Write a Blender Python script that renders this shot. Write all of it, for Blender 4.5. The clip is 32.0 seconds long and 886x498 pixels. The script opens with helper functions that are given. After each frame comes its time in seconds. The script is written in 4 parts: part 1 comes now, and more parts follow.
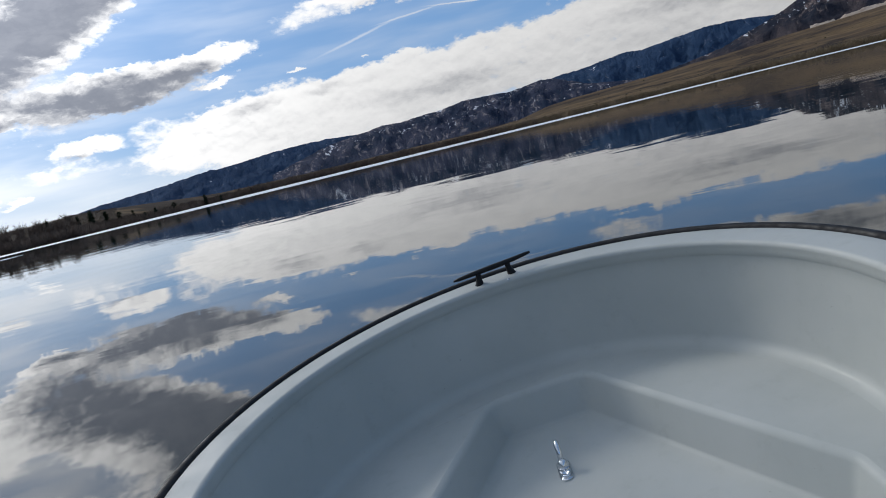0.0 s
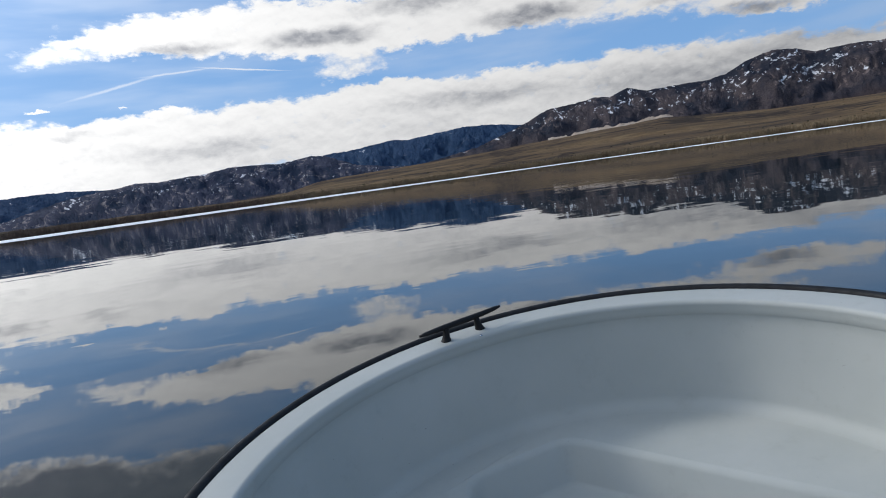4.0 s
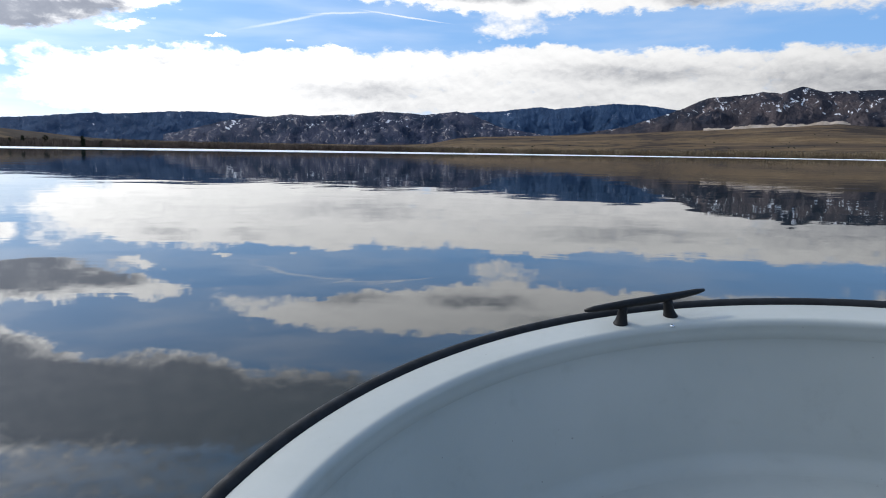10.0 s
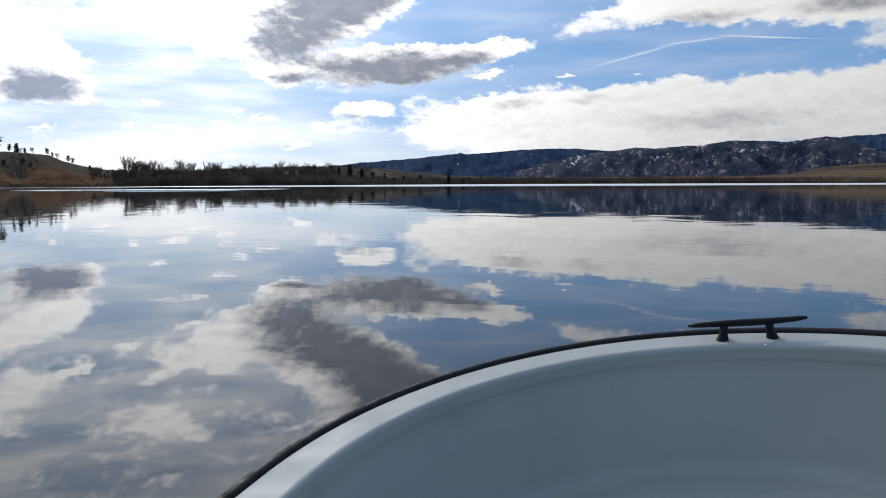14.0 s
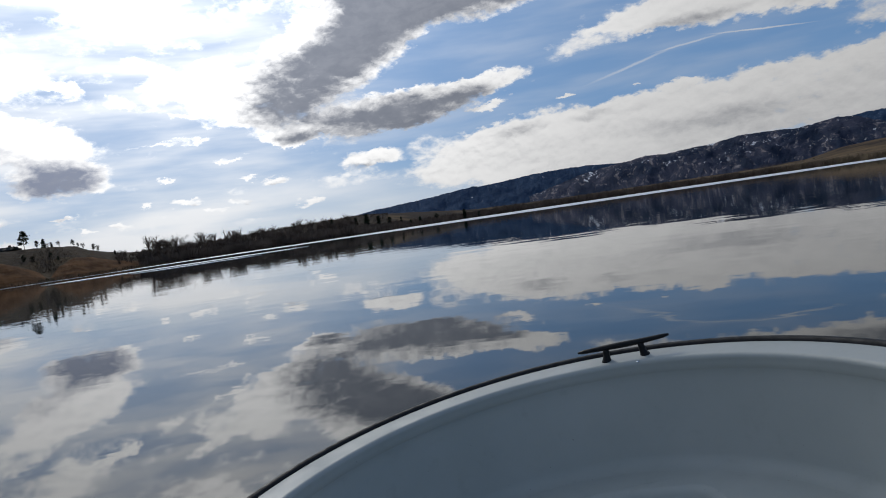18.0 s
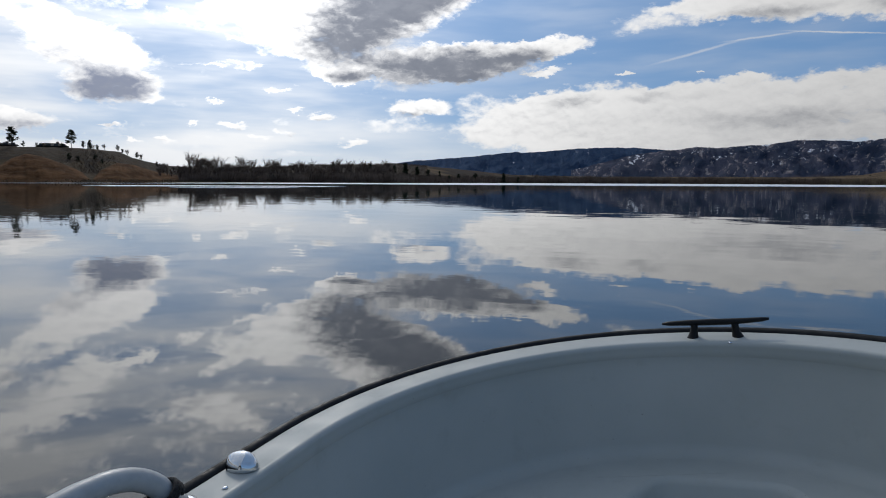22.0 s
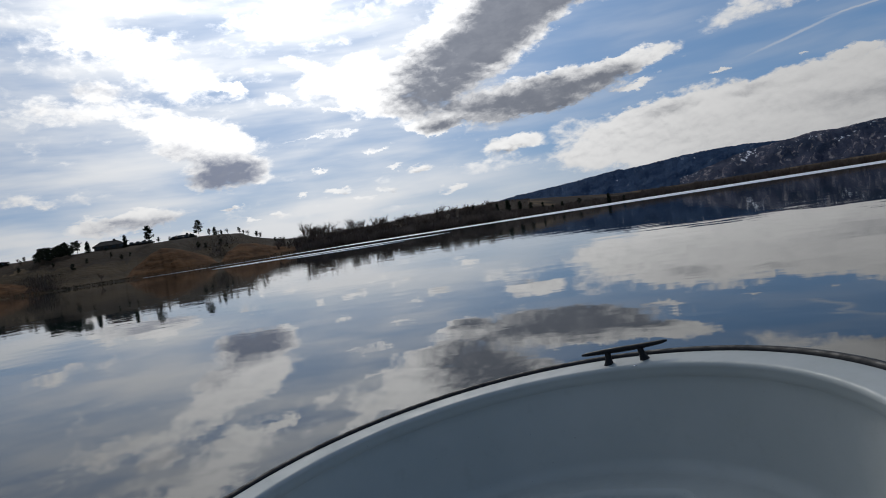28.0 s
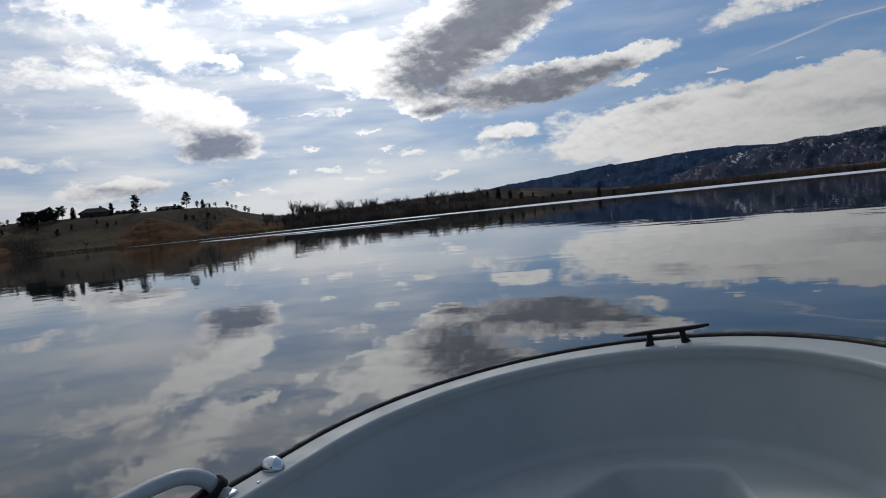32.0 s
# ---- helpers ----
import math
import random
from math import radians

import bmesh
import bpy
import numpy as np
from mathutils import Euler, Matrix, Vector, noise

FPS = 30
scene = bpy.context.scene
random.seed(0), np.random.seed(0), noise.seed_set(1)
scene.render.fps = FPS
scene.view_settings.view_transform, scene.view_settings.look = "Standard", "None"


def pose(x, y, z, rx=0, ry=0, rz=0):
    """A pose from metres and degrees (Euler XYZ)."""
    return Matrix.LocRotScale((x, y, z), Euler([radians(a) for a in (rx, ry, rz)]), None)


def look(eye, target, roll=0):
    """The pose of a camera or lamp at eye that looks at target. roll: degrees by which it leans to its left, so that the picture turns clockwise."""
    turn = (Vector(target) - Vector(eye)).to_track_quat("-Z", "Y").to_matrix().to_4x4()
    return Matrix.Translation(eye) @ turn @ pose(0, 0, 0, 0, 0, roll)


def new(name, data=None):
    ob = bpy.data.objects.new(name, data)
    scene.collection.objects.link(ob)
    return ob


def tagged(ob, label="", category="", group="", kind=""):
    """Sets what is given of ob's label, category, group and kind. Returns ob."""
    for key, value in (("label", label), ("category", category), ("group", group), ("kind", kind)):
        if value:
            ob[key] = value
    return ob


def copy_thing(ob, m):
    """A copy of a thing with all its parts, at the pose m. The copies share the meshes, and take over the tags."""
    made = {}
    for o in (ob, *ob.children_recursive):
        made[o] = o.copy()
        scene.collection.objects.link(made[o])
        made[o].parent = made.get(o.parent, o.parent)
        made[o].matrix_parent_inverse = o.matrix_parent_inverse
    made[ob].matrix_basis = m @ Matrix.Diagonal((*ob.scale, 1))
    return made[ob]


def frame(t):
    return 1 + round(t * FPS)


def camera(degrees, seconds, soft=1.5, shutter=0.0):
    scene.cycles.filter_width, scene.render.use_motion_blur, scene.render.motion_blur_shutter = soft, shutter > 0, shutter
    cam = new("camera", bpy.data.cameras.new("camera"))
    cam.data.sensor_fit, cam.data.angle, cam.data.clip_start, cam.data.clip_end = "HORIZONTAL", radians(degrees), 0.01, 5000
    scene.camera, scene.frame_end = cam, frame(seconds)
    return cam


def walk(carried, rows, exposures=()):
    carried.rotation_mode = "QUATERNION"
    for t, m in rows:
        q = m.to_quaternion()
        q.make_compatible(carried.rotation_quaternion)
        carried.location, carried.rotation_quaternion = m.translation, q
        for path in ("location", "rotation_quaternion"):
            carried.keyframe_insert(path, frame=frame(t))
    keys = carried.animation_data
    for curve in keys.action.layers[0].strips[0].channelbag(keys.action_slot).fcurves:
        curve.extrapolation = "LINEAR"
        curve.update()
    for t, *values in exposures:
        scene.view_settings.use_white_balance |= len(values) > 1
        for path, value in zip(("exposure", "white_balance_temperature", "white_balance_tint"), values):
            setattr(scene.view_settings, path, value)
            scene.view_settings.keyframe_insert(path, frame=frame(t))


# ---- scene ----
from mathutils.geometry import tessellate_polygon

# ---------- camera ----------
cam = camera(66.5, 32.0, soft=1.0)
# seconds, place, turn (degrees)
PATH = (
    (0.0, 0.005, -1.303, 0.943, 81.35, 13.55, 2.74),
    (0.5, -0.038, -1.253, 0.961, 79.51, 14.44, 0.32),
    (1.0, -0.099, -1.257, 0.960, 83.48, 14.79, -3.33),
    (1.5, -0.171, -1.248, 0.960, 82.14, 15.32, -7.29),
    (2.0, -0.257, -1.229, 0.969, 84.64, 13.95, -11.48),
    (2.5, -0.372, -1.167, 0.967, 84.08, 10.49, -11.99),
    (3.0, -0.437, -1.089, 0.970, 85.05, 9.41, -13.63),
    (3.5, -0.499, -1.058, 0.955, 84.38, 8.70, -15.36),
    (5.5, -0.661, -0.695, 0.918, 83.86, 5.59, -19.38),
    (6.0, -0.658, -0.637, 0.902, 81.41, 4.96, -16.81),
    (6.5, -0.657, -0.732, 0.919, 82.36, 5.99, -16.16),
    (7.0, -0.664, -0.864, 0.947, 82.54, 8.84, -17.69),
    (7.5, -0.675, -0.800, 0.939, 82.76, 8.28, -19.10),
    (8.0, -0.678, -0.554, 0.885, 81.20, 3.66, -17.41),
    (8.5, -0.659, -0.425, 0.845, 81.07, -0.80, -12.98),
    (9.0, -0.602, -0.485, 0.853, 82.45, 0.35, -10.07),
    (9.5, -0.570, -0.508, 0.847, 81.92, 0.08, -7.61),
    (10.0, -0.549, -0.495, 0.830, 81.82, -0.90, -5.24),
    (10.5, -0.501, -0.542, 0.831, 82.17, -0.84, -0.28),
    (11.0, -0.429, -0.627, 0.845, 82.45, 0.48, 2.93),
    (11.5, -0.396, -0.653, 0.841, 83.04, -0.14, 6.36),
    (12.0, -0.361, -0.694, 0.837, 83.17, -0.81, 10.26),
    (12.5, -0.289, -0.753, 0.848, 83.91, 0.04, 13.09),
    (13.0, -0.218, -0.820, 0.856, 83.58, 0.23, 16.81),
    (13.5, -0.150, -0.879, 0.861, 83.73, -0.11, 20.61),
    (14.0, -0.075, -0.923, 0.868, 84.46, 0.19, 23.04),
    (14.5, -0.010, -0.959, 0.875, 85.11, 0.72, 25.93),
    (16.5, 0.313, -1.141, 0.948, 86.70, 5.55, 28.53),
    (17.0, 0.380, -1.148, 0.959, 87.08, 8.24, 26.06),
    (17.5, 0.376, -1.142, 0.963, 87.57, 8.57, 25.56),
    (18.0, 0.337, -1.133, 0.961, 87.63, 8.32, 24.49),
    (18.5, 0.292, -1.127, 0.956, 87.35, 7.71, 24.30),
    (19.0, 0.266, -1.122, 0.953, 86.54, 7.11, 24.25),
    (19.5, 0.263, -1.114, 0.952, 86.56, 6.97, 23.83),
    (20.0, 0.240, -1.097, 0.947, 86.38, 6.35, 23.14),
    (20.5, 0.207, -1.083, 0.938, 84.49, 4.40, 22.96),
    (21.0, 0.193, -1.093, 0.932, 84.55, 3.47, 23.38),
    (21.5, 0.151, -1.085, 0.916, 84.58, 1.44, 24.18),
    (22.0, 0.140, -1.068, 0.900, 84.32, -0.30, 27.67),
    (22.5, 0.225, -1.088, 0.913, 85.06, 0.72, 30.46),
    (23.0, 0.286, -1.101, 0.918, 85.51, 1.04, 32.66),
    (23.5, 0.320, -1.103, 0.916, 85.30, 0.67, 34.87),
    (24.0, 0.380, -1.107, 0.919, 85.11, 0.78, 37.20),
    (24.5, 0.455, -1.125, 0.926, 85.22, 1.25, 39.52),
    (26.5, 0.786, -1.112, 0.974, 87.67, 7.23, 39.86),
    (27.0, 0.789, -1.088, 0.974, 88.29, 8.62, 38.62),
    (27.5, 0.772, -1.063, 0.972, 88.53, 8.96, 37.48),
    (28.0, 0.751, -1.071, 0.971, 88.22, 8.86, 36.60),
    (28.5, 0.734, -1.083, 0.969, 88.11, 9.08, 36.04),
    (29.0, 0.704, -1.120, 0.968, 87.34, 8.26, 35.05),
    (29.5, 0.684, -1.139, 0.968, 87.38, 8.13, 34.16),
    (30.0, 0.661, -1.172, 0.971, 87.49, 7.36, 34.42),
    (30.5, 0.648, -1.202, 0.973, 86.67, 6.83, 35.06),
    (31.0, 0.637, -1.217, 0.974, 86.70, 6.41, 35.63),
    (31.5, 0.620, -1.239, 0.969, 86.22, 5.55, 35.33),
    (32.0, 0.629, -1.242, 0.969, 86.87, 5.79, 35.68),
)
walk(cam, [(t, pose(x, y, z, rx, ry, rz)) for t, x, y, z, rx, ry, rz in PATH], ((0.0, -0.15), (3.0, 0.05), (6.0, 0.28), (10.0, 0.40), (14.0, -0.1), (17.0, -0.52), (20.0, -0.6), (23.0, -0.42), (27.0, -0.70), (32.0, -0.82)))

# ---------- sun and sky ----------
SUN_AZ, SUN_EL = -45.0, 36.0            # degrees, clockwise from +y, and above the horizon
BOAT_YAW, BOAT_TRIM, BOAT_HEEL = 18.6, 2.65, -6.90


def bearing(az, el=0.0):
    a, e = radians(az), radians(el)
    return Vector((math.sin(a) * math.cos(e), math.cos(a) * math.cos(e), math.sin(e)))


sun_data = bpy.data.lights.new("sun", "SUN")
sun_data.energy, sun_data.angle, sun_data.color = 1.4, radians(9.0), (1.0, 0.95, 0.87)
sun = new("sun", sun_data)
sun.matrix_world = look(bearing(SUN_AZ, SUN_EL) * 50.0, (0, 0, 0))


class Nodes:
    """Short hand for a node tree."""

    def __init__(self, tree):
        self.tree = tree

    def add(self, kind, **props):
        n = self.tree.nodes.new(kind)
        for k, v in props.items():
            setattr(n, k, v)
        return n

    def put(self, socket, value):
        if isinstance(value, bpy.types.NodeSocket):
            self.tree.links.new(value, socket)
        elif value is not None:
            socket.default_value = value

    def math(self, op, a, b=None, c=None, clamp=False):
        n = self.add("ShaderNodeMath", operation=op, use_clamp=clamp)
        for s, v in zip(n.inputs, (a, b, c)):
            self.put(s, v)
        return n.outputs[0]

    def vmath(self, op, a, b=None):
        n = self.add("ShaderNodeVectorMath", operation=op)
        for s, v in zip(n.inputs, (a, b)):
            self.put(s, v)
        return n.outputs["Value"] if op in ("LENGTH", "DOT_PRODUCT") else n.outputs["Vector"]

    def noise(self, vec, scale, detail=4.0, rough=0.55, lac=2.0, colour=False, dist=0.0):
        n = self.add("ShaderNodeTexNoise")
        self.put(n.inputs["Vector"], vec)
        n.inputs["Scale"].default_value, n.inputs["Detail"].default_value = scale, detail
        n.inputs["Roughness"].default_value, n.inputs["Lacunarity"].default_value = rough, lac
        n.inputs["Distortion"].default_value = dist
        return n.outputs["Color"] if colour else n.outputs[0]

    def span(self, v, a, b, c=0.0, d=1.0, smooth=True):
        n = self.add("ShaderNodeMapRange", interpolation_type="SMOOTHSTEP" if smooth else "LINEAR")
        for s, q in zip(n.inputs, (v, a, b, c, d)):
            self.put(s, q)
        return n.outputs[0]

    def mix(self, f, a, b, kind="MIX"):
        n = self.add("ShaderNodeMix", data_type="RGBA", blend_type=kind, clamp_factor=True)
        self.put(n.inputs[0], f)
        for s, v in ((n.inputs[6], a), (n.inputs[7], b)):
            self.put(s, v if isinstance(v, bpy.types.NodeSocket) else (*v, 1.0))
        return n.outputs[2]

    def scale(self, vec, x, y, z):
        return self.vmath("MULTIPLY", vec, (x, y, z))


world = bpy.data.worlds.new("sky")
scene.world = world
world.use_nodes = True
world.node_tree.nodes.clear()
W = Nodes(world.node_tree)
out = W.add("ShaderNodeOutputWorld")
bg = W.add("ShaderNodeBackground")
W.tree.links.new(bg.outputs[0], out.inputs[0])
nishita = W.add("ShaderNodeTexSky", sky_type="NISHITA", sun_disc=False, sun_elevation=radians(SUN_EL), sun_rotation=radians(SUN_AZ))
nishita.altitude, nishita.air_density, nishita.dust_density, nishita.ozone_density = 1700.0, 1.0, 0.3, 3.0
direction = W.vmath("NORMALIZE", W.add("ShaderNodeTexCoord").outputs["Generated"])
sep = W.add("ShaderNodeSeparateXYZ")
W.put(sep.inputs[0], direction)
az = W.math("MULTIPLY", W.math("ARCTAN2", sep.outputs[0], sep.outputs[1]), 180 / math.pi)
el = W.math("MULTIPLY", W.math("ARCSINE", sep.outputs[2]), 180 / math.pi)
com = W.add("ShaderNodeCombineXYZ")
W.put(com.inputs[0], az), W.put(com.inputs[1], el)
flat = com.outputs[0]                    # (azimuth, elevation) in degrees
# ragged edges: the cloud shapes are pushed about at three sizes
w1 = W.vmath("SUBTRACT", W.noise(W.scale(flat, 0.10, 0.26, 1), 1.0, 3.0, colour=True), (0.5, 0.5, 0.5))
w2 = W.vmath("SUBTRACT", W.noise(W.scale(flat, 0.42, 0.85, 1), 1.0, 6.0, 0.62, colour=True), (0.5, 0.5, 0.5))
w3 = W.vmath("SUBTRACT", W.noise(W.scale(flat, 1.7, 2.9, 1), 1.0, 4.0, 0.6, colour=True), (0.5, 0.5, 0.5))
warped = W.vmath("ADD", flat, W.vmath("ADD", W.scale(w1, 3.0, 1.2, 0), W.scale(w2, 2.0, 1.1, 0)))
frayed = W.vmath("ADD", flat, W.vmath("ADD", W.scale(w2, 3.6, 2.2, 0), W.scale(w3, 0.8, 0.5, 0)))
w4 = W.vmath("SUBTRACT", W.noise(W.scale(flat, 0.36, 0.70, 1), 1.0, 2.5, 0.5, colour=True), (0.5, 0.5, 0.5))
softer = W.vmath("ADD", flat, W.vmath("ADD", W.scale(w4, 2.8, 1.3, 0), W.scale(w3, 0.7, 0.40, 0)))


def blob(acc, a, e, ra, re, turn=0.0, amount=1.0, core=0.0, space=None):
    """Adds a soft-edged ellipse on the sky to acc."""
    m = W.add("ShaderNodeMapping", vector_type="TEXTURE")
    W.put(m.inputs["Vector"], space if space is not None else frayed)
    m.inputs["Location"].default_value = (a, e, 0)
    m.inputs["Rotation"].default_value = (0, 0, radians(turn))
    m.inputs["Scale"].default_value = (ra, re, 1e6)
    v = W.span(W.vmath("LENGTH", m.outputs[0]), 1.0, core, 0.0, amount)
    return v if acc is None else W.math("ADD", acc, v)


def heap(acc, rows, space):
    """Adds many ellipses, six at a time; the sum so far rides along in z, where it has no effect."""
    for k, (a, e, ra, re, turn, amount, core) in enumerate(rows):
        if k % 6 == 0:
            ride = W.add("ShaderNodeCombineXYZ")
            W.put(ride.inputs[2], acc)
            base = W.vmath("ADD", space, ride.outputs[0])
        acc = blob(acc, a, e, ra, re, turn, amount, core, base)
    return acc


# cover: how much cloud stands in front of the blue, as (azimuth, elevation, half width, half height, turn, amount, core)
CLOUDS = (
    (-55.0, 9.6, 5.6, 2.6, -12, 1.1, 0.45), (-53.2, 7.0, 4.6, 2.0, 0, 1.1, 0.5), (-59.5, 12.6, 6.0, 1.7, -22, 0.8, 0.3),      # the single cumulus
    (-57.0, 15.0, 9.0, 2.4, -24, 0.6, 0.2), (-45.0, 13.0, 4.0, 1.6, 20, 0.6, 0.2), (-34.0, 9.2, 8.0, 1.6, 0, 0.7, 0.3), (-24.0, 6.4, 9.0, 1.2, 4, 0.6, 0.3),
    (-61.0, 4.1, 6.2, 1.15, 2, 1.1, 0.4), (-66.5, 6.4, 5.0, 0.8, -4, 0.6, 0.2), (-65.0, 12.6, 5.0, 1.3, -6, 0.6, 0.2), (-64.5, 9.2, 4.0, 0.6, 4, 0.35, 0.2),
    (-31.8, 14.6, 10.0, 4.1, 22, 1.35, 0.6), (-26.0, 17.4, 9.0, 3.0, 14, 1.3, 0.5), (-17.0, 17.6, 7.0, 2.2, 10, 1.1, 0.4), (-41.2, 12.6, 3.6, 3.2, 30, 1.1, 0.4), (-39.0, 10.2, 3.4, 1.2, -10, 0.9, 0.3),    # the dark pair
    (-26.6, 9.8, 9.6, 2.0, 3, 1.3, 0.55), (-19.4, 10.8, 6.0, 1.0, 4, 1.1, 0.4), (-19.4, 8.9, 2.6, 0.42, 6, 1.0, 0.4), (-31.5, 7.6, 6.0, 0.7, 4, 0.5, 0.2),
    (-36.0, 8.5, 2.6, 0.95, 0, 1.25, 0.5), (-30.0, 6.0, 3.4, 1.1, 6, 1.0, 0.3), (-31.5, 4.6, 6.0, 0.9, 0, 0.7, 0.2),
    (16.0, 4.4, 46.0, 4.5, 0, 1.2, 0.72), (-15.0, 5.2, 15.0, 2.9, 5, 0.9, 0.5), (14.0, 8.0, 4.5, 1.1, 0, 0.8, 0.3), (-17.0, 7.3, 6.0, 0.8, 6, 0.6, 0.3),    # the long bank
    (10.0, 13.2, 23.0, 2.6, -2, 1.25, 0.6), (-8.4, 12.9, 8.0, 1.5, 6, 0.9, 0.3), (10.6, 10.1, 5.0, 1.5, 0, 0.8, 0.3), (36.0, 12.2, 14.0, 2.3, 0, 1.0, 0.5), (44.0, 9.6, 9.0, 1.3, -4, 1.0, 0.4),
    (-13.1, 8.75, 1.2, 0.36, 8, 1.2, 0.4), (-6.9, 8.6, 0.5, 0.22, 0, 0.9, 0.3), (-4.0, 7.9, 2.2, 0.5, 0, 0.7, 0.3),
    (-44.8, 4.3, 1.5, 0.5, 0, 0.95, 0.3), (-40.6, 4.0, 2.0, 0.5, -8, 0.8, 0.3), (-41.0, 7.4, 1.9, 0.28, 10, 0.8, 0.3), (-39.6, 5.9, 1.3, 0.24, 0, 0.7, 0.3),
    (-46.2, 6.2, 0.9, 0.28, 0, 0.9, 0.3), (-53.6, 4.3, 1.5, 0.32, 0, 1.0, 0.3), (-50.3, 3.2, 1.2, 0.34, 0, 0.9, 0.3), (-45.0, 9.1, 5.5, 0.34, 2, 0.7, 0.2), (-42.6, 3.5, 1.2, 0.3, 0, 0.9, 0.3),
    (-37.6, 5.4, 1.6, 0.5, 6, 0.9, 0.3), (-47.8, 4.6, 0.7, 0.25, 0, 0.9, 0.3), (-52.2, 2.9, 0.8, 0.25, 0, 0.9, 0.3), (-35.2, 3.3, 1.6, 0.3, 0, 0.8, 0.3), (-57.2, 2.5, 1.6, 0.35, 0, 0.8, 0.3), (-64.5, 2.6, 2.4, 0.4, 0, 0.9, 0.3),
    (-48.6, 12.4, 1.4, 0.7, -30, 0.8, 0.2), (-44.0, 11.0, 1.6, 0.5, -10, 0.8, 0.2), (-52.0, 13.6, 2.2, 0.6, -20, 0.8, 0.2), (-46.0, 14.6, 3.0, 0.9, -20, 0.7, 0.2),
    (-46.8, 18.4, 6.0, 1.8, 14, 0.8, 0.3), (-60.0, 17.5, 7.0, 1.6, -8, 0.7, 0.2), (-12, 20.5, 30, 3.6, 4, 0.9, 0.4), (30, 19.0, 30, 3.4, 0, 0.9, 0.4),
    (-18.5, 14.2, 8.5, 1.5, 14, -0.8, 0.2), (-5.5, 16.4, 10.0, 1.5, 6, -0.8, 0.2), (24.2, 9.7, 10.5, 1.25, -2, -0.9, 0.4), (3.0, 3.1, 6.0, 0.5, 0, -0.5, 0.3))
east = W.span(az, -44.0, -34.0)
cover = W.math("MULTIPLY", W.span(el, 15.0, 21.0, 0.0, 0.55), east)
cover = W.math("ADD", cover, W.math("MULTIPLY", W.span(el, 11.0, 14.5, 0.0, 0.24), W.math("SUBTRACT", 1.0, east)))
cover = W.math("ADD", cover, W.span(el, 4.5, 1.5, 0.0, 0.12))
cover = heap(cover, CLOUDS, frayed)
n1 = W.noise(W.scale(flat, 0.13, 0.36, 1), 1.0, 6.0, 0.6)
lumps = W.scale(warped, 0.62, 1.10, 1)
n2 = W.noise(lumps, 1.0, 8.0, 0.62)
above = W.noise(W.vmath("ADD", lumps, (0.10, 0.50, 0.0)), 1.0, 8.0, 0.62)


def billows(vec, scale):
    """Rounded heads, as on a cumulus: high in the middle of each cell."""
    v = W.add("ShaderNodeTexVoronoi", feature="SMOOTH_F1")
    W.put(v.inputs["Vector"], vec)
    v.inputs["Scale"].default_value, v.inputs["Detail"].default_value, v.inputs["Roughness"].default_value, v.inputs["Smoothness"].default_value = scale, 3.0, 0.55, 0.35
    return W.math("SUBTRACT", 0.42, v.outputs["Distance"])


puffs = W.scale(W.vmath("ADD", flat, W.scale(w2, 1.0, 0.6, 0)), 0.62, 1.05, 1)
heads, heads_up = billows(puffs, 1.0), billows(W.vmath("ADD", puffs, (0.05, 0.30, 0.0)), 1.0)
body = W.math("ADD", cover, W.math("MULTIPLY", W.math("SUBTRACT", n1, 0.5), 0.45))
body = W.math("ADD", body, W.math("MULTIPLY", W.math("SUBTRACT", n2, 0.5), 0.70))
body = W.math("ADD", body, W.math("MULTIPLY", heads, 0.45))
n3 = W.noise(W.scale(flat, 1.1, 1.9, 1), 1.0, 6.0, 0.62)
body = W.math("ADD", body, W.math("MULTIPLY", W.math("SUBTRACT", n3, 0.5), 0.50))
west = W.math("SUBTRACT", 1.0, east)
shreds = W.noise(W.scale(warped, 0.26, 0.72, 1), 1.0, 7.0, 0.62)
body = W.math("MULTIPLY_ADD", W.math("MULTIPLY_ADD", W.math("SUBTRACT", shreds, 0.5), 1.7, 0.10), W.math("MULTIPLY_ADD", west, 0.85, 0.15), body)
mask = W.span(body, 0.03, 0.80)
straight = W.vmath("ADD", flat, W.vmath("ADD", W.scale(w1, 0.8, 0.10, 0), W.scale(w3, 0.5, 0.10, 0)))
trail = W.math("MULTIPLY_ADD", mask, 0.001, 0.0)
for row in ((-7.4, 10.05, 4.6, 0.16, 13, 0.40, 0.1), (-3.0, 10.85, 3.6, 0.11, 4, 0.45, 0.1), (2.0, 10.72, 4.6, 0.09, -7, 0.65, 0.2)):
    trail = blob(trail, *row, space=straight)                    # a thin trail
mask = W.math("MAXIMUM", mask, trail)
